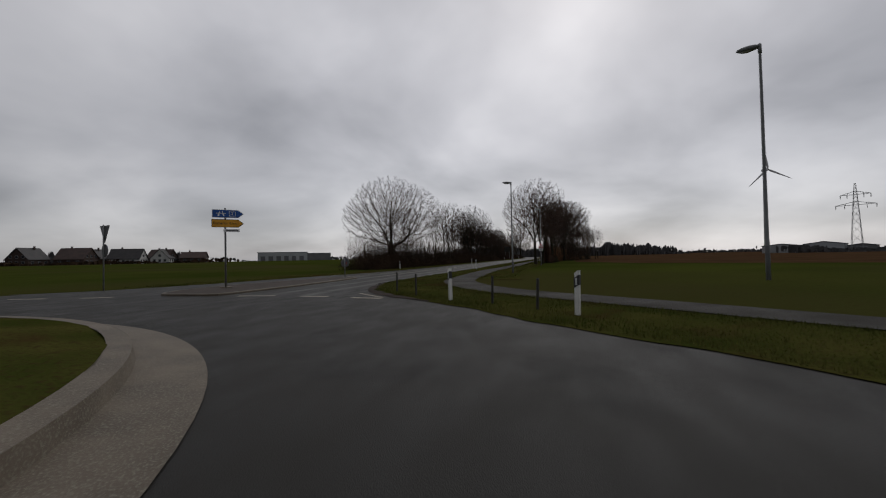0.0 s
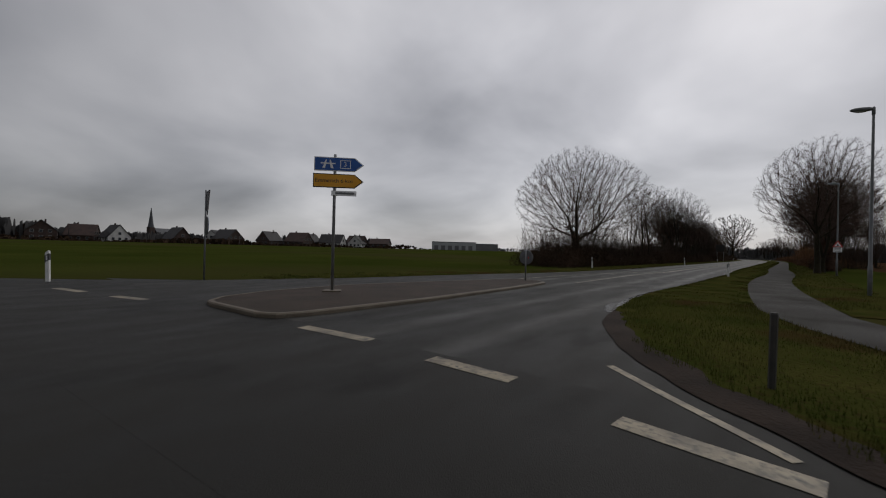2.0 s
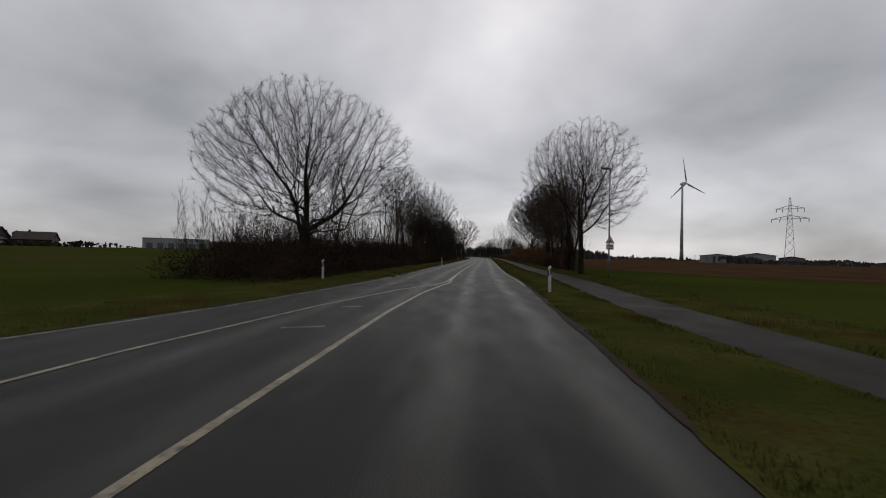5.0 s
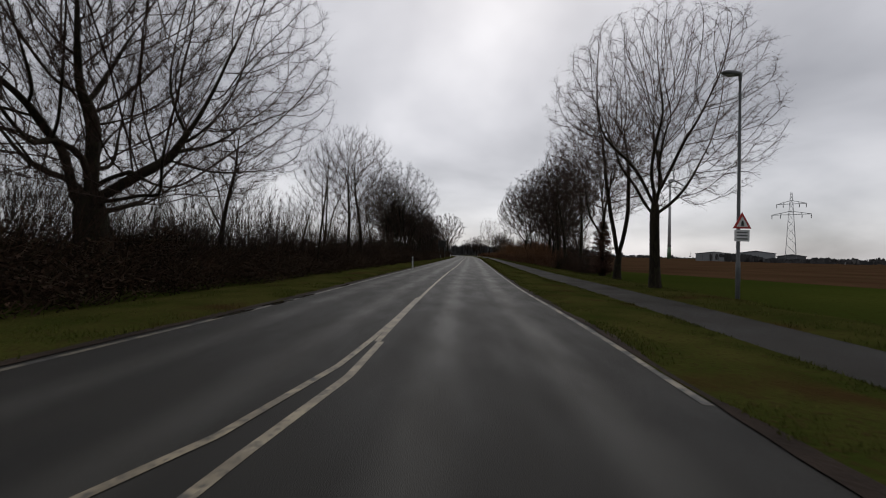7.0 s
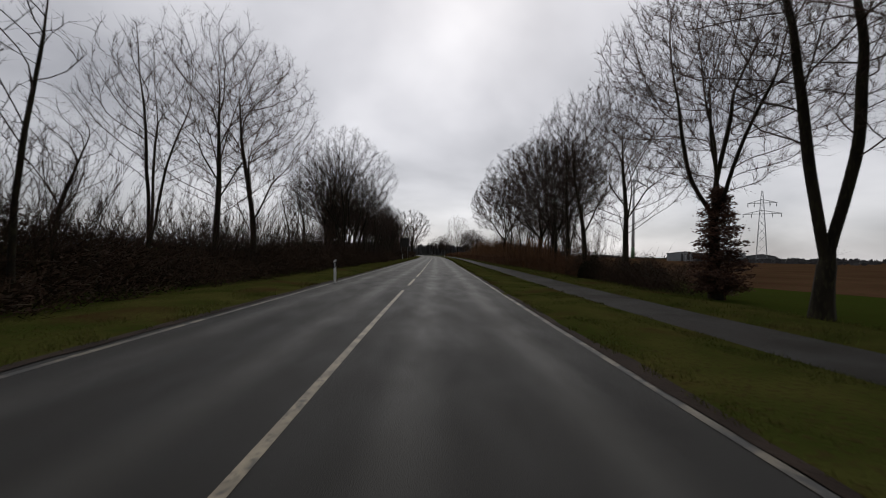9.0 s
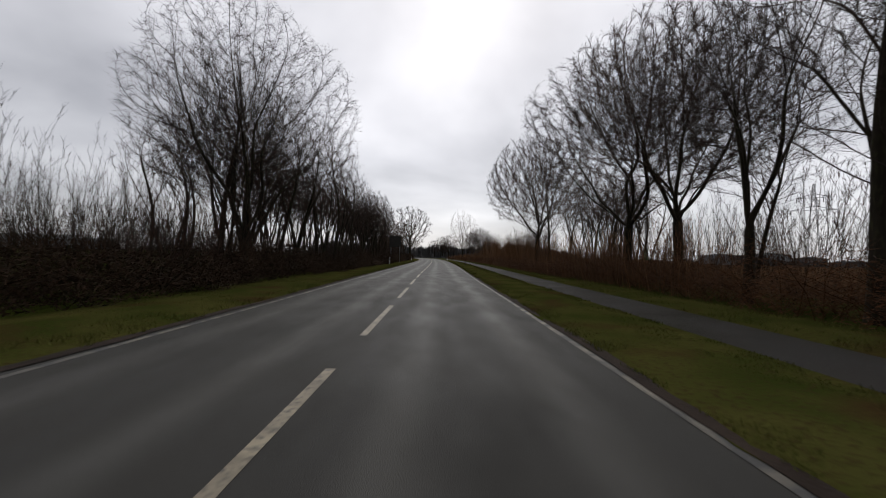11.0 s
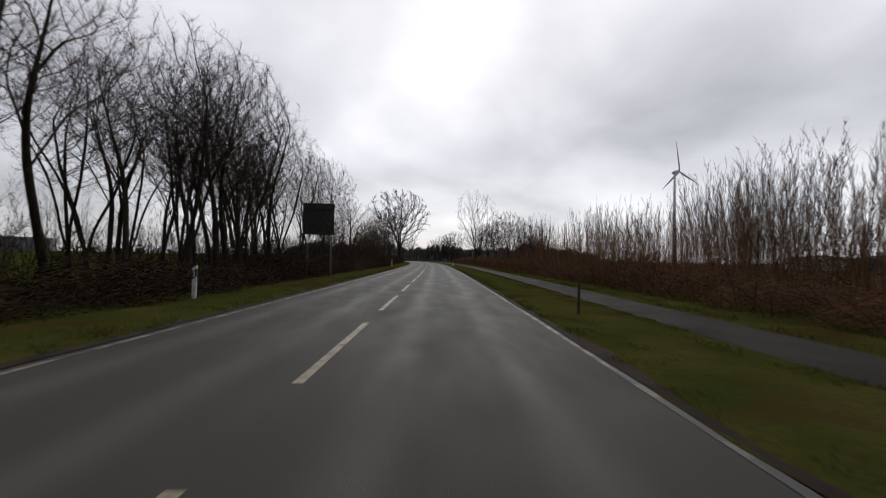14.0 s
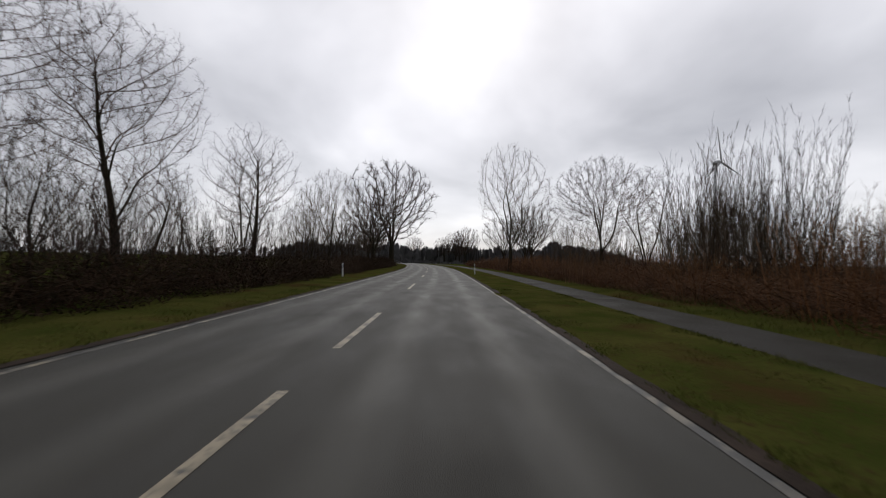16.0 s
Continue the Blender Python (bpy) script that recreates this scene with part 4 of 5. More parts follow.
def cone_bush(name, seed, r, h, leaves, material, leaf):
    """A bush that keeps its dead leaves on layered outward sprays round a few upright stems."""
    rng = random.Random(seed)
    w = Wood()
    for i in range(9):
        a = rng.uniform(0, 6.28)
        w.tube(branch_line(rng, Vector((0.2 * math.cos(a), 0.2 * math.sin(a), -0.05)), Vector((0.12 * math.cos(a), 0.12 * math.sin(a), 1)), h * rng.uniform(0.6, 0.98), 4, Vector((0, 0, 0.1)), 0.07), [0.016, 0.013, 0.01, 0.006, 0], 3, True)
    sprays = 130
    for i in range(sprays):
        u = ((i + rng.random()) / sprays) ** 1.35
        a = i * 2.4 + rng.gauss(0, 0.3)
        reach = r * (0.72 + 0.28 * math.sin(min(1.0, u * 3) * 1.57)) * (1.04 - u) ** 0.75 * rng.uniform(0.6, 1.12) + 0.1
        sp = branch_line(rng, Vector((0, 0, h * (0.05 + 0.9 * u))), Vector((math.cos(a), math.sin(a), 0.35)), reach, 3, Vector((0, 0, -0.25)), 0.08)
        w.tube(sp, [0.009, 0.007, 0.005, 0], 3, True)
        for j in range(leaves // sprays):
            q, d = on_line(sp, min(0.99, rng.uniform(0.15, 1.0)))
            p = q + Vector((rng.gauss(0, 0.08), rng.gauss(0, 0.08), rng.gauss(-0.01, 0.055)))
            e = (d + Vector((rng.gauss(0, 0.7), rng.gauss(0, 0.7), rng.gauss(0, 0.4)))).normalized() * leaf * rng.uniform(0.5, 1.2)
            v = e.orthogonal().normalized() * leaf * rng.uniform(0.3, 0.7)
            k = len(w.v)
            w.v += [tuple(p - e), tuple(p + v), tuple(p + e), tuple(p - v)]
            w.f.append((k, k + 1, k + 2, k + 3))
    return mesh(name, w.v, w.f, material)


def bush(meshes, name, label, category, x, y, turn, s=(1, 1, 1), k=0, group=""):
    ob = new(name, meshes[k % len(meshes)])
    ob.matrix_basis = Matrix.LocRotScale((x, y, ground_z(x, y)), Euler((0, 0, radians(turn))), s)
    return tagged(ob, label, category, group, "stuff")


R = random.Random(7)
# left side: the oak, then slender trees in the hedge, then the wood
plant(P_OAK, -9.7, 11.6, 40)
plant(P_ASH, -10.4, 19.6, 0, 0.86, 0.85, label="slender bare tree standing in the hedge")
plant(P_SAP, -6.4, 23.0, 30, 1.0, lean=6)
plant(P_ASH, -6.9, 32.6, 100, 0.95, 1.04)
plant(P_POLE2, -8.2, 30.0, 10, 1.0, 1.0)
plant(P_ASH, -6.5, 36.0, 200, 1.0, 1.08)
plant(P_POLE, -9.0, 27.0, 80, 0.7, 0.6)
plant(P_PALE, -7.0, 58.6, 20, 1.0, 1.05)
plant(P_MULTI, -5.3, 56.6, 250, 1.05, 1.04)
plant(P_MULTI, -8.2, 64.0, 100, 0.95, 0.98)
plant(P_ASH, -7.6, 58.8, 330, 1.1, 1.15)
for i, (x, y, h) in enumerate([(-5.1, 61.0, 11.5), (-4.8, 64.4, 12.5), (-4.4, 68.5, 11.5), (-3.6, 67.0, 9.5), (-3.4, 70.0, 13), (-3.8, 77.4, 11), (-3.9, 75.0, 12), (-3.5, 81.3, 10.5),
                               (-3.6, 83.5, 10), (-3.1, 86.5, 10.2), (-3.0, 89.3, 10.5), (-2.6, 94.9, 11.4), (-2.4, 96.8, 11), (-2.3, 98.7, 12), (-2.1, 102.6, 11.5), (-1.9, 108.1, 10.5),
                               (-2.4, 105.3, 11), (-3.4, 121.5, 12.5), (-3.8, 117.0, 12.0)]):
    pr = (P_POLE, P_POLE2, P_ASH, P_POLE2, P_POLE)[i % 5]
    hh = {P_POLE: 10.6, P_POLE2: 10.4, P_ASH: 12.0}[pr]
    plant(pr, x, y, R.uniform(0, 360), h / hh, group="trees of the roadside wood")
for i in range(52):
    y = R.uniform(58, 114)
    x = float(CENTRE(y)) - R.uniform(9.5, 17)
    pr = R.choice((P_POLE, P_POLE2, P_POLE))
    plant(pr, x, y, R.uniform(0, 360), R.uniform(0.8, 1.05), group="trees of the roadside wood")
for pr, x, y, sc, h, ln in ((P_ASH, -3.4, 127.5, 0.95, 0.96, 3), (P_ASH, -3.2, 139.5, 1.0, 0.92, -2), (P_POLE2, -4.8, 141.5, 1.0, 0.95, 2), (P_PALE, -1.2, 153.0, 1.0, 0.95, 0), (P_PALE, -3.6, 158.0, 0.95, 0.8, 0),
                            (P_POLE, -6.0, 133.0, 0.8, 0.62, 0), (P_POLE2, -7.0, 147.0, 0.9, 0.66, 0)):
    plant(pr, x, y, 47 * y, sc, h, ln, group="trees beyond the wood")
W = random.Random(12)
for i in range(16):
    y = W.uniform(86, 118)
    plant(W.choice((P_POLE, P_POLE2)), float(CENTRE(y)) - W.uniform(9.2, 15), y, W.uniform(0, 360), W.uniform(0.85, 1.08), group="trees of the roadside wood")
for i in range(22):
    y = R.uniform(118, 175)
    plant(P_WILLOW2, float(ROAD_L(y)) - R.uniform(4.6, 9.0), y, R.uniform(0, 360), 1.1, R.uniform(0.5, 0.85), label="thin grey undergrowth of the wood", group="undergrowth of the wood")
for i in range(6):
    y = R.uniform(120, 180)
    plant(R.choice((P_PALE, P_POLE)), float(CENTRE(y)) - R.uniform(9, 13), y, R.uniform(0, 360), R.uniform(0.5, 0.7), group="trees beyond the wood")
plant(P_BROAD, 2.6, 186, 120, 1.75, 1.65, label="large round-crowned bare tree near the bend")
plant(P_BROAD, 0.4, 176, 200, 1.0, 1.1)
plant(P_BROAD, -3, 204, 20, 1.2, 1.3)
# right side
plant(P_LIME, 10.3, 16.2, 15, 0.86, 1.0, label="tall bare tree with a vase-shaped crown beside the bicycle path")
plant(P_TWIN, 11.4, 22.4, 20, 1.0, 1.0, label="bare tree forked near the ground at the field's edge")
plant(P_VASE, 12.2, 26.5, 260, 0.95, 0.96, label="bare tree with ivy round its foot")
plant(P_ASH, 13.3, 34.0, 60, 1.0, 0.95)
plant(P_ASH, 13.7, 39.7, 150, 1.05, 1.08)
plant(P_ASH, 14.0, 43.4, 220, 1.05, 1.15)
plant(P_VASE, 14.6, 47.5, 10, 0.9, 0.95)
plant(P_SLIM, 16.9, 54.2, 100, 1.15, 1.12)
plant(P_SLIM, 17.2, 59.3, 200, 1.3, 1.18)
plant(P_POLE, 16.5, 49.2, 33, 0.75, 0.75)
for i, (x, y, h) in enumerate([(17.2, 63.8, 8.0), (17.4, 66.2, 7.6), (17.6, 69.6, 8.0), (18.6, 64.8, 9), (18.9, 68.0, 8.6), (19.4, 71.6, 9), (20.5, 66.5, 9.2), (21.0, 72.5, 9.5), (20.0, 62.0, 9)]):
    plant((P_POLE, P_POLE2)[i % 2], x, y, R.uniform(0, 360), 0.8, h / 10.5, group="thin trees beside the path")
for i in range(15):
    y = R.uniform(66, 83)
    plant(R.choice((P_POLE, P_POLE2)), R.uniform(20.5, 28.0), y, R.uniform(0, 360), R.uniform(0.75, 0.95), R.uniform(0.8, 0.95), group="thin trees beside the path")
plant(P_SLIM, 17.9, 79.6, 310, 1.3, 1.2, label="large round-crowned bare tree beyond the bicycle path")
plant(P_ASH, 18.2, 76.6, 70, 1.0, 1.0)
plant(P_PALE, 19.3, 159.0, 70, 1.5, 1.4, label="lone pale bare tree beside the bicycle path")
plant(P_VASE, 21.2, 138.5, 70, 0.85, 0.74, label="bushy bare tree in the scrub along the path")
plant(P_POLE2, 22.0, 134.0, 170, 0.8, 0.72)
plant(P_BROAD, 24.0, 170, 170, 0.7, 0.8)
plant(P_BROAD, 27.0, 200, 70, 1.0, 0.95)
for i in range(16):
    y = R.uniform(185, 330)
    side = R.choice((-1, 1))
    plant(R.choice((P_BROAD, P_BROAD, P_POLE2)), float(CENTRE(y)) + side * R.uniform(9, 20) + (10 if side > 0 else 0), y, R.uniform(0, 360), R.uniform(0.8, 1.1), group="trees round the bend")

# hedges
k = 0
for y in np.arange(3.2, 60, 3.4):
    k += 1
    x = float(ROAD_L(y)) - 4.6 + R.uniform(-0.3, 0.3)
    bush(T_HEDGE, "bramble_hedge", "tangled dark brown bramble hedge along the verge", "hedge", x, y, R.choice((0, 180)) + R.uniform(-8, 8), (1.0, 1.0, R.uniform(0.62, 1.12)), k, "hedge along the road")
    if y < 40:
        bush(T_HEDGE, "bramble_hedge", "tangled dark brown bramble hedge behind the verge", "hedge", x - 3.0, y + 1.2, R.uniform(-8, 8), (1.05, 1.0, R.uniform(1.0, 1.5)), k + 1, "hedge along the road")
for y in np.arange(62, 190, 3.6):
    k += 1
    x = float(ROAD_L(y)) - 3.9 + R.uniform(-0.3, 0.3)
    bush(T_HEDGE, "bramble_hedge", "tangled dark brown bramble hedge along the verge", "hedge", x, y, R.choice((0, 180)) + R.uniform(-8, 8), (1.0, 1.0, R.uniform(0.55, 1.05)), k, "hedge along the road")
for i in range(16):
    y = 1.5 + i * 1.7
    plant(P_WILLOW2, -9.3 - R.uniform(0, 4.0), y + 1.5, R.uniform(0, 360), 0.95, R.uniform(0.42, 0.7), label="grey bare shrub in the hedge", group="shrubs in the hedge")
for i in range(46):
    y = R.uniform(8, 62)
    plant(P_WILLOW2, float(ROAD_L(y)) - R.uniform(5.4, 9.5), y, R.uniform(0, 360), 1.0, R.uniform(0.42, 0.85), label="grey bare shrub in the hedge", group="shrubs in the hedge")
for i in range(44):
    y = R.uniform(58, 135)
    plant(P_WILLOW2, float(ROAD_L(y)) - R.uniform(4.5, 12.0), y, R.uniform(0, 360), 1.1, R.uniform(0.4, 0.75), label="thin grey undergrowth of the wood", group="undergrowth of the wood")
for i in range(40):
    y = R.uniform(7, 60)
    plant(P_BRUSH, float(ROAD_L(y)) - R.uniform(5.6, 8.0 if y < 14 else 11.5), y, R.uniform(0, 360), 1.0, R.uniform(0.6, 1.05), group="bushes behind the hedge")
for i in range(36):
    y = R.uniform(60, 130)
    plant(P_BRUSH, float(ROAD_L(y)) - R.uniform(5.5, 12.0), y, R.uniform(0, 360), 1.0, R.uniform(0.45, 0.8), label="tangled bare bush of the roadside wood", group="bushes of the wood")
# right: low thickets, ivy, then russet and pale shrubs
for i, (x, y, s) in enumerate([(13.2, 31.5, 0.42), (13.8, 34.5, 0.45), (12.9, 37.0, 0.5)]):
    bush(T_IVY, "ivy_bush", "dark ivy-covered bush at the foot of the trees", "bush", x, y, 70 * i, (s, s, s * 1.25), i, "ivy at the trees")
bush([cone_bush("russet_bush", 82, 1.12, 3.9, 9600, M_RUSSET, 0.06)], "russet_bush", "conical bush with russet dead leaves round a tree's foot", "bush", 12.1, 26.3, 10)
for x, y, h in ((12.4, 28.6, 0.72), (12.7, 31.0, 0.8), (13.0, 33.4, 0.85), (13.2, 35.8, 0.8), (13.3, 38.4, 0.85)):
    bush(T_HEDGE, "bramble_hedge", "low dark bramble at the foot of the trees", "hedge", x, y, R.uniform(-8, 8), (0.6, 0.6, h), int(y), "thicket along the path")
for y in np.arange(40, 62, 3.4):
    bush(T_SCRUB, "brown_scrub", "low brown scrub along the bicycle path", "hedge", float(PATH_L(y)) + 5.2, y, R.uniform(-8, 8), (0.85, 1.0, 0.9), int(y), "thicket along the path")
for y in np.arange(62, 200, 3.6):
    bush(T_SCRUB, "brown_scrub", "brown scrub along the bicycle path", "hedge", float(PATH_L(y)) + 4.5, y, R.uniform(-8, 8), (0.9, 1.0, R.uniform(0.55, 0.85)), int(y), "thicket along the path")
for y in np.arange(50, 190, 1.9):
    plant(P_DOGWOOD, float(PATH_L(y)) + R.uniform(4.0, 6.4), y, R.uniform(0, 360), 1.0, R.uniform(0.6, 1.0) * (0.62 if y > 122 else 1.0) + (0.3 if 82 < y < 118 else 0.0), group="shrubs along the path")
for y in np.arange(60, 190, 5.0):
    bush(T_SCRUB, "brown_scrub", "brown scrub behind the shrubs of the path", "hedge", float(PATH_L(y)) + 8.5, y, R.uniform(-8, 8), (1.2, 1.25, R.uniform(0.8, 1.15)), int(y), "thicket along the path")
for i in range(56):
    y = R.uniform(88, 150)
    hh = 0.62 + 0.45 * max(0, min(1, 0.5 + 0.5 * math.sin(y * 0.35))) - (0.18 if y > 120 else 0.0)
    plant(R.choice((P_WILLOW, P_WILLOW, P_WILLOW2)), float(PATH_L(y)) + R.uniform(6.2 if y > 116 else 7.8, 11.0), y, R.uniform(0, 360), 1.0, hh, group="shrubs along the path")

for i in range(9):
    y = R.uniform(122, 130)
    plant(P_WILLOW2, float(PATH_L(y)) + R.uniform(6.5, 9.0), y, R.uniform(0, 360), 1.0, R.uniform(0.95, 1.2), group="shrubs along the path")
for i in range(26):
    y = R.uniform(46, 92)
    plant(P_WILLOW2, float(PATH_L(y)) + R.uniform(7.5, 13.0), y, R.uniform(0, 360), 1.1, R.uniform(0.5, 0.95), label="grey bare shrub beyond the path", group="shrubs along the path")

# ---- grass blades on the verges ----
def grass(name, label, left, right, y0, y1, n, seed, tall=0.16, clump=0.1):
    rng = random.Random(seed)
    v, f = [], []
    while len(f) < n:
        y = rng.uniform(y0, y1)
        a, b = float(left(y)), float(right(y))
        x = rng.uniform(a, b)
        if noise.noise((x * 1.3, y * 1.3, seed)) < rng.uniform(-0.9, 0.35) * clump:
            continue
        h = tall * rng.uniform(0.4, 1.2) * (1 + 0.5 * noise.noise((x, y, 9.0)))
        an = rng.uniform(0, 3.14)
        w = rng.uniform(0.004, 0.010)
        lean = rng.gauss(0, 0.5) * h
        bx, by = math.cos(an) * w, math.sin(an) * w
        i = len(v)
        v += [(x - bx, y - by, 0.0), (x + bx, y + by, 0.0), (x + lean * math.sin(an), y + lean * math.cos(an), h + 0.03)]
        f.append((i, i + 1, i + 2))
    tagged(new(name, mesh(name, v, f, M_BLADE)), label, "grass", kind="stuff")


grass("verge_grass", "short rough grass between road and bicycle path", lambda y: ROAD_R(y) + 0.02, lambda y: PATH_L(y) - 0.02, -19, 130, 130000, 1, 0.05)
grass("verge_grass", "rough grass along the hedge", lambda y: ROAD_L(y) - 2.6, lambda y: ROAD_L(y) - 0.02, -24, 130, 65000, 2, 0.09)
grass("verge_grass", "rough grass beyond the bicycle path", lambda y: PATH_L(y) + 1.72, lambda y: PATH_L(y) + 4.0, -18, 130, 40000, 3, 0.11)


def corner_grass(n, seed):
    rng = random.Random(seed)
    v, f = [], []
    idx = np.arange(len(EDGE_A))
    for _ in range(n):
        t, u = rng.uniform(0, len(EDGE_A) - 1.01), rng.uniform(0.02, 0.99)
        a = [float(np.interp(t, idx, [p[k] for p in EDGE_A])) for k in (0, 1)]
        b = [float(np.interp(t, idx, [p[k] for p in EDGE_B])) for k in (0, 1)]
        x, y = a[0] + (b[0] - a[0]) * u, a[1] + (b[1] - a[1]) * u
        if -29.2 < y < -22 and u < 0.08 + 0.12 * noise.noise((x * 2, y * 2, 31.0)):
            continue
        h, an, w = 0.045 * rng.uniform(0.5, 1.3), rng.uniform(0, 3.14), rng.uniform(0.004, 0.009)
        ln = rng.gauss(0, 0.5) * h
        i = len(v)
        v += [(x - w * math.cos(an), y - w * math.sin(an), 0.01), (x + w * math.cos(an), y + w * math.sin(an), 0.01), (x + ln * math.sin(an), y + ln * math.cos(an), h + 0.06)]
        f.append((i, i + 1, i + 2))
    tagged(new("verge_grass", mesh("verge_grass", v, f, M_BLADE)), "short grass at the corner of the roundabout", "grass", kind="stuff")


corner_grass(42000, 5)

# ---- roadside furniture ----
def delineator_proto():
    ob = thing("delineator_post", pose(0, 0, -500), "white plastic delineator post with a black slanted band", "delineator post", "delineator posts")
    w, d = 0.06, 0.05
    bm = bmesh.new()
    bot = [bm.verts.new(p) for p in ((-w, -d, -0.05), (w, -d, -0.05), (w * 0.55, d, -0.05), (-w * 0.55, d, -0.05))]
    top = [bm.verts.new(p) for p in ((-w, -d, 0.95), (w, -d, 1.02), (w * 0.55, d, 1.01), (-w * 0.55, d, 0.95))]
    bm.faces.new(bot)
    bm.faces.new(top)
    for k in range(4):
        bm.faces.new((bot[k], bot[(k + 1) % 4], top[(k + 1) % 4], top[k]))
    bmesh.ops.recalc_face_normals(bm, faces=bm.faces[:])
    bmesh.ops.bevel(bm, geom=bm.edges[:], offset=0.008, segments=2, affect="EDGES")
    part("post", bm_mesh("delineator_body", bm, M_WHITE), ob)
    e = 0.004
    bm = bmesh.new()
    lo = [bm.verts.new(p) for p in ((-w - e, -d - e, 0.62), (w + e, -d - e, 0.70), (w * 0.55 + e, d + e, 0.69), (-w * 0.55 - e, d + e, 0.63))]
    hi = [bm.verts.new(p) for p in ((-w - e, -d - e, 0.84), (w + e, -d - e, 0.92), (w * 0.55 + e, d + e, 0.91), (-w * 0.55 - e, d + e, 0.85))]
    bm.faces.new(lo)
    bm.faces.new(hi)
    for k in range(4):
        bm.faces.new((lo[k], lo[(k + 1) % 4], hi[(k + 1) % 4], hi[k]))
    band = part("black_band", bm_mesh("delineator_band", bm, M_BLACK), ob, "slanted black band")
    part("reflector", bm_mesh("delineator_reflector", box(0.045, 0.008, 0.16, 0.002, 0.69, 0.0, -d - e - 0.003), M_REFLECT), band, "pale reflector")
    return ob


P_DEL = delineator_proto()
PROTOS.append(P_DEL)
for x, y, turn in [(14.0, -36.2, -35), (11.0, -32.6, -45), (7.6, -29.8, -55), (-13.3, -29.8, 40), (-5.7, 3.4, 5), (4.1, -0.3, 0), (-1.3, 31.2, 0), (0.35, 89.9, 0), (3.25, 138.4, 0),
                    (float(ROAD_R(148)) + 0.9, 148.5, 0)]:
    copy_thing(P_DEL, pose(x, y, 0.0, 0, R.uniform(-2, 2), turn))


def stake_proto():
    ob = thing("marker_post", pose(0, 0, -500), "dark weathered wooden marker post in the verge", "post", "wooden posts at the roundabout")
    bm = lathe([(0.034, -0.1), (0.034, 0.78), (0.03, 0.8), (0.012, 0.805)], 8)
    part("post", bm_mesh("marker_post", bm, M_DARKPOST), ob)
    return ob


P_STAKE = stake_proto()
PROTOS.append(P_STAKE)
for x, y, ln in [(4.9, -27.1, 1), (6.1, -28.5, -2), (8.95, -30.6, 2), (10.15, -31.8, 4), (10.6, 87.6, 1)]:
    copy_thing(P_STAKE, pose(x, y, 0.0, ln, ln * 0.5, 0))


def lamp_proto():
    ob = thing("street_lamp", pose(0, 0, -500), "tall grey tapered street lamp with a flat head", "street lamp", "street lamps")
    part("pole", bm_mesh("lamp_pole", lathe([(0.068, -0.1), (0.068, 1.1), (0.056, 1.15), (0.05, 3.4), (0.038, 6.6), (0.034, 6.78)], 12), M_LAMP, True), ob)
    bm = bmesh.new()
    bmesh.ops.create_uvsphere(bm, u_segments=16, v_segments=8, radius=1, matrix=pose(-0.30, 0, 6.83, 0, 4, 0) @ Matrix.Diagonal((0.34, 0.13, 0.085, 1)))
    head = part("lamp_head", bm_mesh("lamp_head", bm, M_LAMP, True), ob, "flat oval lamp head")
    bm = bmesh.new()
    bmesh.ops.create_uvsphere(bm, u_segments=14, v_segments=6, radius=1, matrix=pose(-0.34, 0, 6.80, 0, 4, 0) @ Matrix.Diagonal((0.22, 0.10, 0.075, 1)))
    part("lamp_glass", bm_mesh("lamp_glass", bm, M_GLASS, True), head, "pale lamp glass")
    part("collar", bm_mesh("lamp_collar", lathe([(0.052, 6.60), (0.052, 6.84), (0.03, 6.88)], 10), M_LAMP, True), ob)
    part("service_door", bm_mesh("lamp_door", box(0.09, 0.012, 0.42, 0.004, 0.55, 0, -0.066), M_BACK), ob, "grey service door")
    return ob


P_LAMPPOST = lamp_proto()
PROTOS.append(P_LAMPPOST)
for x, y, turn, s in [(20.6, -20.5, -35, 1.6), (8.5, -11.2, 0, 1.02), (11.0, 12.4, 0, 1.1)]:
    copy_thing(P_LAMPPOST, Matrix.LocRotScale((x, y, 0), Euler((0, 0, radians(turn))), (max(1.0, s * 0.9), max(1.0, s * 0.9), s)))


def writing(text, size, material, parent, m):
    """One part for each character, set side by side round the middle."""
    made, x = [], 0.0
    for ch in text:
        if ch == " ":
            x += size * 0.28
            continue
        cu = bpy.data.curves.new("letter", "FONT")
        cu.body, cu.size, cu.align_y, cu.extrude = ch, size, "CENTER", 0.001
        tmp = bpy.data.objects.new("letter", cu)
        scene.collection.objects.link(tmp)
        me = bpy.data.meshes.new_from_object(tmp.evaluated_get(bpy.context.evaluated_depsgraph_get()))
        bpy.data.objects.remove(tmp)
        me.materials.clear()
        me.materials.append(material)
        xs = [v.co.x for v in me.vertices]
        made.append((me, x - min(xs)))
        x += max(xs) - min(xs) + size * 0.09
    for me, left in made:
        part("letter", me, parent, at=m @ Matrix.Translation((left - x / 2, 0, 0)))


# arrow signs on the traffic island; panels lie along the sign's own x, facing its -y
sgn = thing("direction_sign", Matrix.LocRotScale((-4.65, -25.2, 0.086), Euler((0, 0, radians(44))), (1.13, 1.13, 1.1)), "blue and yellow arrow panels on one steel signpost", "road sign")
part("pole", bm_mesh("sign_pole", lathe([(0.038, 0), (0.038, 3.54), (0.03, 3.56)], 12), M_STEEL, True), sgn, "galvanised steel pole")
part("foot", bm_mesh("sign_foot", slab([(-0.22, -0.2), (0.24, -0.18), (0.2, 0.22), (-0.2, 0.2)], 0.0, 0.03), M_KERB), sgn, "concrete foot")


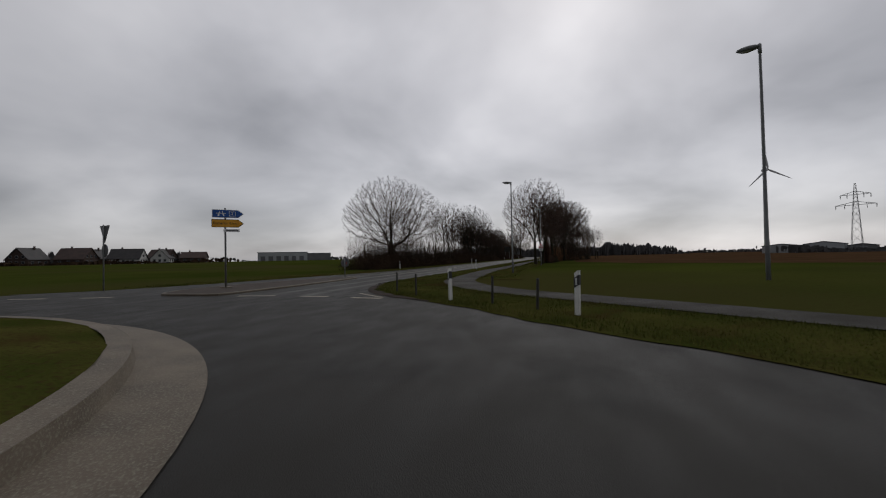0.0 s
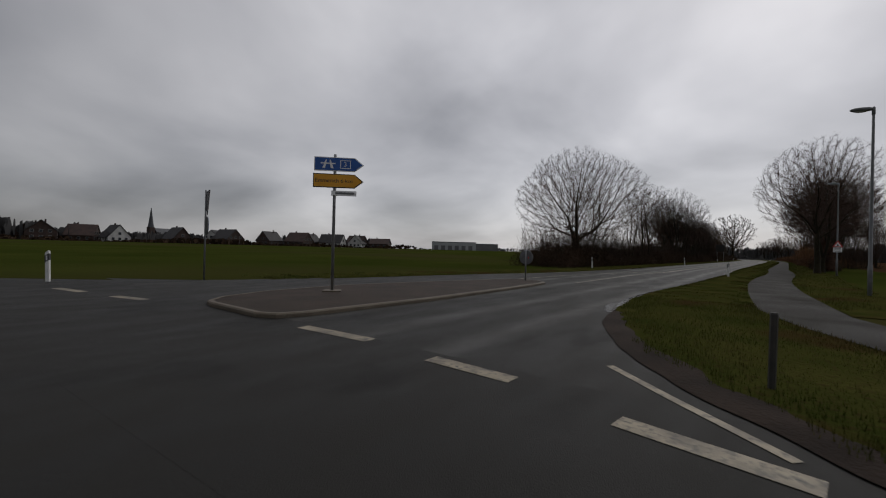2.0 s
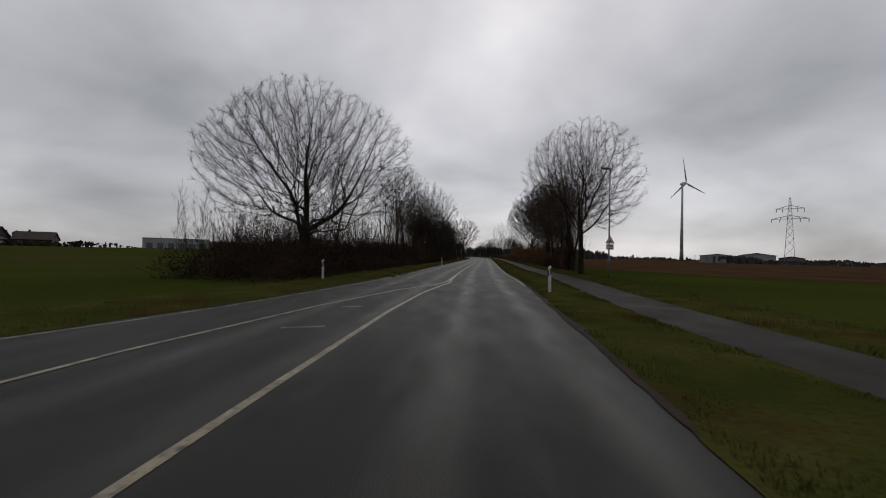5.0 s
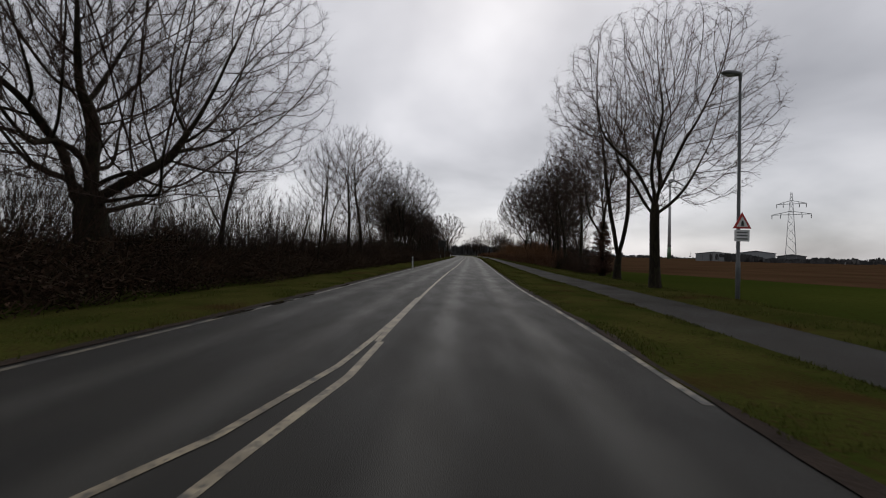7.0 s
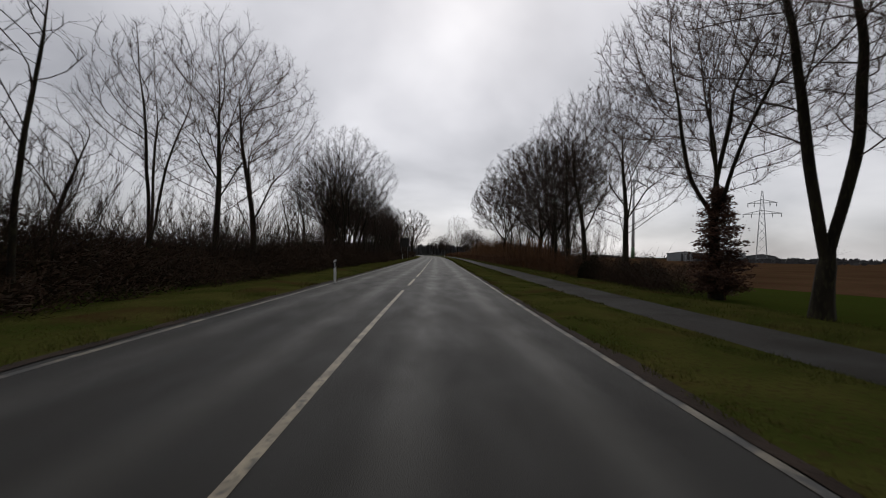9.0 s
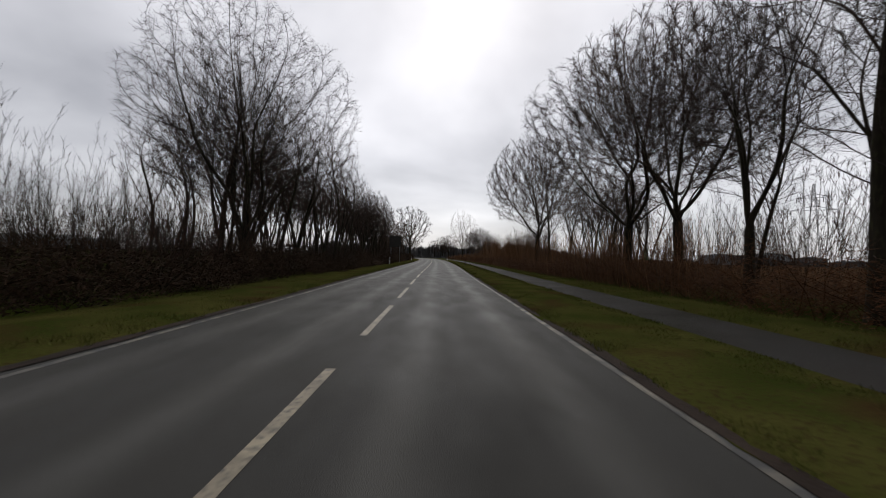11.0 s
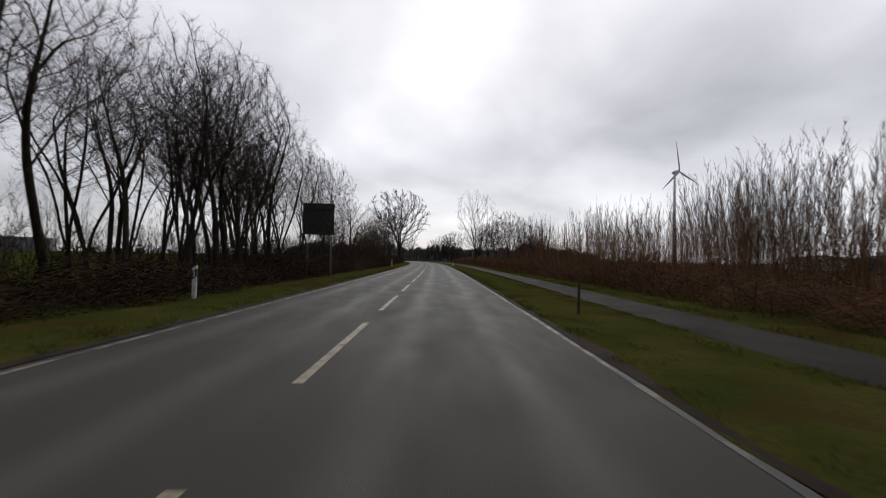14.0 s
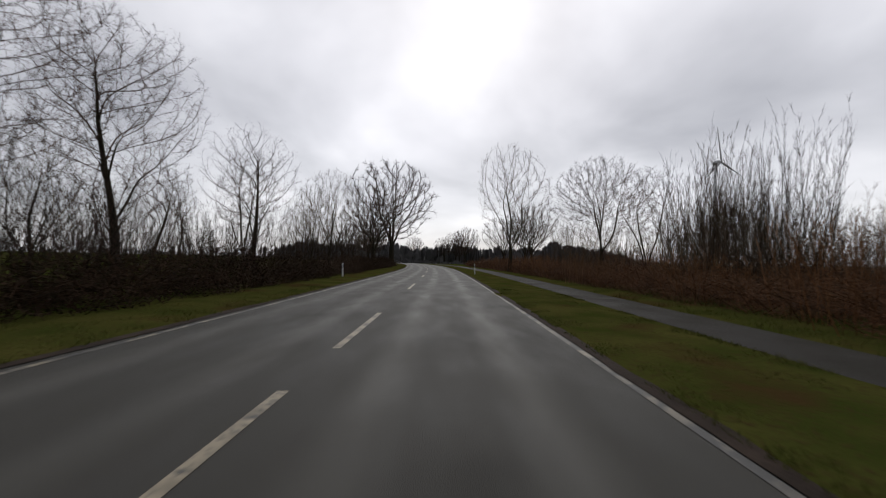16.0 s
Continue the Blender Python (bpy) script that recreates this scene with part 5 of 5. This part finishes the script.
def arrow_panel(name, z, h, x0, x1, fill, border, label):
    tip = 0.22
    o = [(x0, z), (x1 - tip, z), (x1, z + h / 2), (x1 - tip, z + h), (x0, z + h)]
    b = 0.022
    i = [(x0 + b, z + b), (x1 - tip - b * 0.3, z + b), (x1 - b * 1.6, z + h / 2), (x1 - tip - b * 0.3, z + h - b), (x0 + b, z + h - b)]
    p = part(name, bm_mesh(name, prism(o, -0.075, -0.050), border), sgn, label)
    part("panel_face", bm_mesh(name + "_face", prism(i, -0.081, -0.0755), fill), p)
    for xb in (-0.06, 0.06):
        part("clamp", bm_mesh("clamp", box(0.03, 0.05, 0.03, 0.004, z + h / 2 - 0.015, xb, -0.03), M_STEEL), p, "steel clamp")
    return p


def face_text(text, size, x, z, material, parent):
    return writing(text, size, material, parent, pose(x, -0.0835, z, 90, 0, 0))


blue = arrow_panel("blue_panel", 3.11, 0.36, -0.50, 0.72, M_BLUE, M_SIGNWHITE, "blue motorway arrow panel")
yel = arrow_panel("yellow_panel", 2.68, 0.36, -0.52, 0.72, M_YELLOW, M_BLACK, "yellow arrow panel with black lettering")
face_text("Emmerich 6 km", 0.145, 0.0, 2.86, M_BLACK, yel)
face_text("3", 0.17, 0.27, 3.29, M_SIGNWHITE, blue)
for z in (3.18, 3.38):
    part("frame_bar", bm_mesh("frame_bar", box(0.26, 0.003, 0.018, 0, z, 0.27, -0.083), M_SIGNWHITE), blue)
for x in (0.15, 0.39):
    part("frame_bar", bm_mesh("frame_bar", box(0.018, 0.003, 0.212, 0, 3.183, x, -0.083), M_SIGNWHITE), blue)
for x0, x1 in ((-0.30, -0.22), (-0.02, -0.10)):
    o = [(x0, 3.18), (x0 + (0.07 if x0 < -0.1 else -0.07), 3.18), (x1 + (0.03 if x0 < -0.1 else -0.03), 3.40), (x1, 3.40)]
    part("carriageway", bm_mesh("carriageway", prism(o, -0.0845, -0.082), M_SIGNWHITE), blue, "white motorway symbol")
part("bridge", bm_mesh("bridge", box(0.36, 0.003, 0.03, 0, 3.29, -0.16, -0.084), M_SIGNWHITE), blue, "white motorway symbol")
name_plate = part("street_plate", bm_mesh("street_plate", box(0.62, 0.02, 0.13, 0.004, 2.48, 0.24, -0.05), M_SIGNWHITE), sgn, "small pale street plate")
part("lettering_bar", bm_mesh("lettering_bar", box(0.46, 0.003, 0.05, 0, 2.52, 0.26, -0.0625), M_BACK), name_plate)

# keep-right sign on the island's tip, seen from behind
kr = thing("round_sign", pose(-2.85, -16.3, 0.086, 0, 0, 0), "round traffic sign on a short pole, its grey back showing", "road sign")
part("pole", bm_mesh("round_pole", lathe([(0.03, 0), (0.03, 1.34), (0.02, 1.35)], 10), M_STEEL, True), kr)
bm = lathe([(0.30, -0.012), (0.315, -0.012), (0.315, 0.012), (0.30, 0.012)], 32)
bmesh.ops.transform(bm, matrix=pose(0, 0.045, 1.02, 90, 0, 0), verts=bm.verts[:])
disc = part("disc", bm_mesh("round_disc", bm, M_BACK), kr, "grey metal back")
part("disc_face", bm_mesh("round_face", (lambda b: (bmesh.ops.transform(b, matrix=pose(0, 0.062, 1.02, 90, 0, 0), verts=b.verts[:]), b)[1])(lathe([(0.29, -0.003), (0.29, 0.003)], 32)), M_BLUE), disc, "blue face")
part("sticker", bm_mesh("sticker", box(0.05, 0.003, 0.08, 0, 0.96, 0.11, 0.031), M_RED), disc, "small red and white sticker")

# give-way sign with a roundabout sign, facing the other way
gw = thing("give_way_sign", Matrix.LocRotScale((-11.4, -25.9, 0), Euler((0, 0, radians(-15))), (1.12, 1.12, 1.12)), "give-way and roundabout signs on one pole, seen from behind", "road sign")
part("pole", bm_mesh("gw_pole", lathe([(0.03, -0.1), (0.03, 3.0), (0.02, 3.02)], 10), M_STEEL, True), gw)
part("triangle", bm_mesh("gw_triangle", prism([(0, 2.18), (0.46, 2.98), (-0.46, 2.98)], 0.04, 0.06), M_BACK), gw, "grey back of a triangle")
part("triangle_face", bm_mesh("gw_face", prism([(0, 2.2), (0.45, 2.97), (-0.45, 2.97)], 0.0605, 0.066), M_RED), gw, "red face")
bm = lathe([(0.30, -0.01), (0.30, 0.01)], 28)
bmesh.ops.transform(bm, matrix=pose(0, 0.05, 1.83, 90, 0, 0), verts=bm.verts[:])
part("disc", bm_mesh("gw_disc", bm, M_BACK), gw, "grey back of a disc")
bm = lathe([(0.29, -0.003), (0.29, 0.003)], 28)
bmesh.ops.transform(bm, matrix=pose(0, 0.064, 1.83, 90, 0, 0), verts=bm.verts[:])
part("disc_face", bm_mesh("gw_disc_face", bm, M_BLUE), gw, "blue face")

# warning triangle and plate on the lamp post
wr = thing("warning_sign", pose(11.0, 12.25, 0.2, 0, 0, 4), "red-bordered warning triangle above a white plate", "road sign")
part("triangle", bm_mesh("wr_triangle", prism([(-0.32, 2.14), (0.32, 2.14), (0, 2.68)], -0.02, 0.0, 0.004), M_RED), wr, "red border")
part("triangle_face", bm_mesh("wr_face", prism([(-0.2, 2.2), (0.2, 2.2), (0, 2.54)], -0.026, -0.0205), M_SIGNWHITE), wr, "white face")
part("symbol", bm_mesh("wr_symbol", prism([(-0.06, 2.23), (0.06, 2.23), (0.025, 2.40), (-0.025, 2.40)], -0.030, -0.0265), M_BLACK), wr, "black symbol")
plate = part("plate", bm_mesh("wr_plate", box(0.52, 0.02, 0.38, 0.006, 1.72, 0, -0.01), M_SIGNWHITE), wr, "white plate")
for z in (1.99, 1.89, 1.78):
    part("lettering_bar", bm_mesh("wr_bar", box(0.38, 0.003, 0.045, 0, z, 0, -0.0225), M_BACK), plate)
for z in (2.3, 1.9):
    part("clamp", bm_mesh("wr_clamp", box(0.1, 0.1, 0.03, 0.004, z, 0, 0.051), M_STEEL), wr, "steel clamp")

# the big board, seen from behind
bd = thing("information_board", pose(0.45, 103.6, 0, 0, 0, -4), "large traffic board on two lattice posts, its dark back showing", "road sign")
for x in (-0.72, 0.78):
    lattice = part("post", bm_mesh("board_post", lathe([(0.034, -0.1), (0.034, 4.6), (0.02, 4.62)], 8), M_STEEL, True), bd, "pale steel post", at=pose(x, 0.09, 0))
    part("post", bm_mesh("board_post", lathe([(0.026, -0.1), (0.026, 4.5), (0.015, 4.52)], 8), M_STEEL, True), bd, "pale steel post", at=pose(x, 0.42, 0))
    for k in range(6):
        w = Wood()
        z0, flip = 0.2 + 0.45 * k, k % 2
        w.tube([Vector((0, 0.33 * flip, z0)), Vector((0, 0.33 * (1 - flip), z0 + 0.45))], [0.012, 0.012], 5)
        part("strut", mesh("board_strut", w.v, w.f, M_STEEL), lattice)
panel = part("board", bm_mesh("board_panel", box(2.0, 0.04, 2.0, 0.01, 2.7, 0, 0.03), M_DARKPOST), bd, "dark grey back")
for z in (3.05, 4.3):
    part("rail", bm_mesh("board_rail", box(1.92, 0.03, 0.05, 0.004, z, 0, -0.006), M_DARKPOST), panel)


# ---- houses of the village ----
def house(x, y, turn, w, d, eave, ridge, wall, roof, gable_front=False, chimney=True):
    z = ground_z(x, y) - 0.2
    ob = thing("house", pose(x, y, z, 0, 0, turn), "village house with a steep dark roof across the field" if wall is M_BRICK else "white rendered village house with a steep dark roof", "house", "village houses")
    part("wall", bm_mesh("house_wall", prism([(-w / 2, 0), (w / 2, 0), (w / 2, eave), (0, ridge - 0.15), (-w / 2, eave)], -d / 2, d / 2), wall), ob)
    o = 0.45
    k = (ridge - eave) / (w / 2)
    rf = [(-w / 2 - o, eave - o * k), (0, ridge), (w / 2 + o, eave - o * k), (w / 2 + o, eave - o * k + 0.22), (0, ridge + 0.25), (-w / 2 - o, eave - o * k + 0.22)]
    rp = part("roof", bm_mesh("house_roof", prism(rf, -d / 2 - 0.35, d / 2 + 0.35), roof), ob)
    if chimney:
        part("chimney", bm_mesh("house_chimney", box(0.6, 0.6, 1.6, 0.03, ridge - 0.6, 0.7, d * 0.2), M_BRICK), rp, "brick chimney")
    for row, zz in enumerate((1.0, 3.6)):
        if zz + 1.3 > ridge - 0.6:
            continue
        for j in range(3):
            xx = (j - 1) * w * 0.28
            if zz + 1.3 > eave + (1 - abs(xx) / (w / 2)) * (ridge - eave) - 0.3:
                continue
            for sd in (-1, 1):
                wi = part("window", bm_mesh("window_frame", box(1.25, 0.12, 1.35, 0.0, zz, xx, sd * d / 2), M_FRAME), ob, "white window")
                part("pane", bm_mesh("window_pane", box(1.05, 0.05, 1.15, 0.0, zz + 0.1, xx, sd * (d / 2 + 0.05)), M_PANE), wi)
    for j in range(3):
        yy = (j - 1) * d * 0.3
        for sd in (-1, 1):
            wi = part("window", bm_mesh("window_frame", box(0.12, 1.2, 1.3, 0.0, 1.0, sd * w / 2, yy), M_FRAME), ob, "white window")
            part("pane", bm_mesh("window_pane", box(0.05, 1.0, 1.1, 0.0, 1.1, sd * (w / 2 + 0.05), yy), M_PANE), wi)
    return ob


for x, y, turn, w, d, eave, ridge, wall, roof in [
        (-246, -44, 75, 10, 14, 4.5, 9.0, M_BRICK, M_TILE), (-247, -23, 170, 9, 16, 4.0, 9.5, M_BRICK, M_TILE), (-249, 0, 80, 10, 20, 4.5, 9.0, M_BRICK, M_TILE),
        (-240, 24, 100, 9.5, 9, 2.6, 8.4, M_PLASTER, M_TILE), (-232, 48, 95, 9.5, 12, 2.6, 8.4, M_BRICK, M_TILE), (-222, 69, 100, 10, 14, 3.4, 8.4, M_BRICK, M_TILE),
        (-214, 89, 20, 9, 11, 3.3, 8.2, M_BRICK, M_TILE), (-206, 103, 110, 9.5, 13, 3.2, 8.2, M_BRICK, M_TILE_RED), (-195, 119, 118, 9, 14, 3.0, 7.8, M_PLASTER, M_TILE),
        (-186, 131, 30, 8.5, 10, 3.0, 7.6, M_PLASTER, M_TILE), (-260, -68, 80, 10, 16, 4.5, 9.2, M_BRICK, M_TILE), (-177, 142, 120, 8, 12, 3.0, 6.0, M_BRICK, M_TILE_RED),
        (-264, -95, 70, 10, 16, 4.5, 9.0, M_BRICK, M_TILE), (-271, 14, 85, 10, 20, 4.5, 9.0, M_BRICK, M_TILE),
        (-262, -2, 70, 9, 13, 3.6, 8.6, M_BRICK, M_TILE), (-250, 14, 150, 9, 11, 3.2, 8.2, M_BRICK, M_TILE_RED), (-233, 68, 40, 9, 12, 3.4, 8.0, M_PLASTER, M_TILE), (-226, 96, 95, 9, 12, 3.2, 8.0, M_BRICK, M_TILE), (-208, 112, 20, 9, 11, 3.2, 7.8, M_BRICK, M_TILE), (-190, 134, 100, 9, 12, 3.0, 7.6, M_BRICK, M_TILE_RED)]:
    house(x, y, turn, w, d, eave, ridge, wall, roof)

church = thing("church", Matrix.LocRotScale((-314, 60, 1.0), Euler((0, 0, radians(20))), (0.76, 0.76, 0.76)), "village church with a slender pointed slate spire", "church")
part("tower", bm_mesh("church_tower", box(4.4, 4.4, 14.2, 0.1), M_BRICK), church)
part("spire", bm_mesh("church_spire", lathe([(2.6, 14), (2.1, 16), (0.25, 31), (0.02, 32)], 8), M_SLATE), church, "dark slate spire")
part("nave", bm_mesh("church_nave", prism([(-5.5, 0), (5.5, 0), (5.5, 7), (0, 13), (-5.5, 7)], 3, 24), M_BRICK), church)
part("nave_roof", bm_mesh("church_roof", prism([(-6, 6.6), (0, 13.1), (6, 6.6), (6, 7.0), (0, 13.6), (-6, 7.0)], 3.02, 24.4), M_SLATE), church)

hall = thing("warehouse", pose(-203, 273, 1.0, 0, 0, 35), "long low grey warehouse far across the field", "warehouse")
part("hall", bm_mesh("warehouse_hall", box(40, 26, 7.2, 0.1, 0, -8, 0), M_SHED), hall)
part("roof", bm_mesh("warehouse_roof", box(40.6, 26.6, 0.5, 0.05, 7.2, -8, 0), M_SHED_DARK), hall)
part("annexe", bm_mesh("warehouse_annexe", box(20, 22, 6.6, 0.1, 0, 22.2, 0), M_SHED_DARK), hall, "darker annexe")
for j in range(6):
    part("gate", bm_mesh("warehouse_gate", box(3.6, 0.2, 4.2, 0.0, 0, -24 + j * 6.2, -13.06), M_SHED_DARK), hall, "grey gate")

farm = thing("farm_sheds", pose(143, 186, -0.1, 0, 0, -38), "low grey farm sheds far across the ploughed field", "farm building")
for x, wd, h, m in ((-11, 15, 4.4, M_SHED), (4.5, 14, 5.0, M_SHED), (17, 9, 3.6, M_SHED_DARK)):
    shed = part("shed", bm_mesh("farm_shed", prism([(-wd / 2, 0), (wd / 2, 0), (wd / 2, h * 0.8), (0, h), (-wd / 2, h * 0.8)], -6, 6), m), farm, at=pose(x, 0, 0))
    part("roof", bm_mesh("farm_roof", prism([(-wd / 2 - 0.3, h * 0.8 - 0.1), (0, h + 0.02), (wd / 2 + 0.3, h * 0.8 - 0.1), (wd / 2 + 0.3, h * 0.8 + 0.15), (0, h + 0.3), (-wd / 2 - 0.3, h * 0.8 + 0.15)], -6.3, 6.3), M_TILE), shed)
    part("gate", bm_mesh("farm_gate", box(3.2, 0.12, h * 0.62, 0.0, 0, 0, -6.02), M_SHED), shed, "pale gate")

# ---- wind turbine ----
tb = thing("wind_turbine", pose(229, 398, -0.3, 0, 0, 18), "white three-bladed wind turbine with a green foot", "wind turbine")
part("tower", bm_mesh("turbine_tower", lathe([(1.6, 12), (1.2, 45), (0.85, 78)], 20), M_TURBINE, True), tb)
part("tower_foot", bm_mesh("turbine_foot", lathe([(2.0, 0), (1.6, 12.02)], 20), M_TURBINE_GREEN, True), tb, "green tower foot")
bm = bmesh.new()
bmesh.ops.create_uvsphere(bm, u_segments=16, v_segments=12, radius=1, matrix=Matrix.Translation((0, -1.2, 79.6)) @ Matrix.Diagonal((1.9, 3.8, 1.9, 1)))
part("nacelle", bm_mesh("turbine_nacelle", bm, M_TURBINE, True), tb)
bm = bmesh.new()
secs = []
for r, ch, th in ((0.8, 1.2, 0.9), (3, 2.3, 0.7), (8, 1.9, 0.45), (15, 1.3, 0.3), (23, 0.8, 0.18), (26.5, 0.3, 0.08)):
    secs.append([bm.verts.new((ch * a, th * b, r)) for a, b in ((-0.35, 0), (0, 0.5), (0.65, 0), (0, -0.5))])
for a, b in zip(secs, secs[1:]):
    for k in range(4):
        bm.faces.new((a[k], a[(k + 1) % 4], b[(k + 1) % 4], b[k]))
bm.faces.new(secs[-1])
blade = bm_mesh("turbine_blade", bm, M_TURBINE)
for k in range(3):
    part("blade", blade, tb, at=pose(0, -4.6, 79.6) @ pose(0, 0, 0, 0, -10 + 120 * k, 0))


# ---- lattice pylons ----
def pylon_proto(h=30.0):
    ob = thing("pylon", pose(0, 0, -500), "grey steel lattice pylon in the field", "pylon", "pylons")

    def bars(segs, r):
        w = Wood()
        for a, b in segs:
            w.tube([Vector(a), Vector(b)], [r, r], 4)
        return w

    def leg(sx, sy, z):
        k = 1.7 * (1 - z / (h * 1.02)) ** 0.85 + 0.15
        return (sx * k, sy * k, z)

    zs = [0, 4, 8, 11.5, 15, 18, 20.5, 23, 25, 27, 28.6, h]
    for sx in (-1, 1):
        for sy in (-1, 1):
            w = bars([(leg(sx, sy, a), leg(sx, sy, b)) for a, b in zip(zs, zs[1:])], 0.09)
            part("leg", mesh("pylon_leg", w.v, w.f, M_STEEL), ob)
    seg = []
    for a, b in zip(zs, zs[1:]):
        for s in (-1, 1):
            seg += [(leg(-1, s, a), leg(1, s, b)), (leg(1, s, a), leg(-1, s, b)), (leg(s, -1, a), leg(s, 1, b)), (leg(s, 1, a), leg(s, -1, b))]
    w = bars(seg, 0.04)
    part("bracing", mesh("pylon_bracing", w.v, w.f, M_STEEL), ob)
    for z, half in ((20.5, 6.4), (25.0, 4.8)):
        w = bars([((-half, 0, z), (half, 0, z)), ((-half, 0, z), (0, 0, z + 1.5)), ((half, 0, z), (0, 0, z + 1.5)), ((-half * 0.5, 0, z), (-half * 0.5, 0, z + 0.75)), ((half * 0.5, 0, z), (half * 0.5, 0, z + 0.75))], 0.14)
        part("crossarm", mesh("pylon_arm", w.v, w.f, M_STEEL), ob)
        for s in (-1, -0.55, 0.55, 1):
            part("insulator", bm_mesh("pylon_insulator", lathe([(0.08, z - 1.6), (0.14, z - 0.8), (0.08, z)], 6), M_DARKPOST), ob, at=pose(s * half * 0.97, 0, 0))
    return ob


P_PYLON = pylon_proto()
PROTOS.append(P_PYLON)
copy_thing(P_PYLON, pose(147, 165, -0.1, 0, 0, -40))

# ---- distance ----
def far_row(name, label, pts, h, per_m, seed, material=M_FARWOOD):
    """Bare woods and gardens on the horizon: a row of uneven rounded clumps."""
    rng = random.Random(seed)
    v, f = [], []
    for (x0, y0), (x1, y1) in zip(pts, pts[1:]):
        L = math.hypot(x1 - x0, y1 - y0)
        for i in range(int(L * per_m)):
            u = rng.random()
            x, y = x0 + (x1 - x0) * u + rng.gauss(0, 6), y0 + (y1 - y0) * u + rng.gauss(0, 6)
            hh = h * max(0.10, 0.42 + 0.8 * noise.noise((x * 0.03, y * 0.03, seed)) + 0.3 * noise.noise((x * 0.16, y * 0.16, seed + 9.0)))
            a, w, g, k = rng.uniform(0, 3.14), rng.uniform(0.5, 1.5), ground_z(x, y) - 0.1, len(v)
            z0 = hh * rng.choice((0.0, 0.0, 0.2, 0.5))
            c, s = math.cos(a), math.sin(a)
            for ox, oz in ((-0.6, z0), (0.6, z0), (1.0, z0 + (hh - z0) * rng.uniform(0.4, 0.7)), (rng.uniform(0.2, 0.6), hh * rng.uniform(0.85, 1.0)), (rng.uniform(-0.6, -0.2), hh * rng.uniform(0.8, 1.0)), (-1.0, z0 + (hh - z0) * rng.uniform(0.4, 0.7))):
                v.append((x + ox * w * c, y + ox * w * s, g + oz))
            f.append(tuple(range(k, k + 6)))
    tagged(new(name, mesh(name, v, f, material)), label, "woodland", kind="stuff")


far_row("far_woods", "line of far bare woods on the horizon", [(150, 620), (320, 560), (480, 430), (600, 250), (680, 60), (700, -150)], 7.5, 3.5, 3)
far_row("far_woods", "line of far bare woods on the horizon", [(-120, 560), (-300, 420), (-420, 300), (-460, 200)], 9, 1.2, 4)
far_row("far_woods", "clump of far bare trees by the pylon", [(132, 176), (152, 158), (160, 150)], 5.5, 10, 6)
far_row("far_woods", "clump of far bare trees in the field", [(214, 196), (222, 186)], 5.0, 10, 8)
far_row("village_trees", "bare garden trees among the houses", [(-266, -70), (-262, 8), (-244, 68), (-220, 112), (-190, 150)], 8.6, 9.0, 5)
far_row("garden_hedges", "dark garden hedges before the houses", [(-236, -72), (-232, 8), (-218, 66), (-196, 110), (-168, 148)], 3.6, 6.0, 12, M_BRAMBLE)
far_row("far_woods", "far trees behind the bend", [(-80, 330), (10, 300), (60, 280), (130, 330)], 12, 6.0, 9)
far_row("far_woods", "far thicket behind the bend", [(-60, 345), (20, 318), (70, 300)], 14, 7.0, 15)
far_row("far_woods", "far low hedge behind the bend", [(-50, 300), (0, 262), (34, 236)], 7, 8.0, 22)

# prototypes are not part of the place
for p in PROTOS:
    for o in list(p.children_recursive) + [p]:
        bpy.data.objects.remove(o)
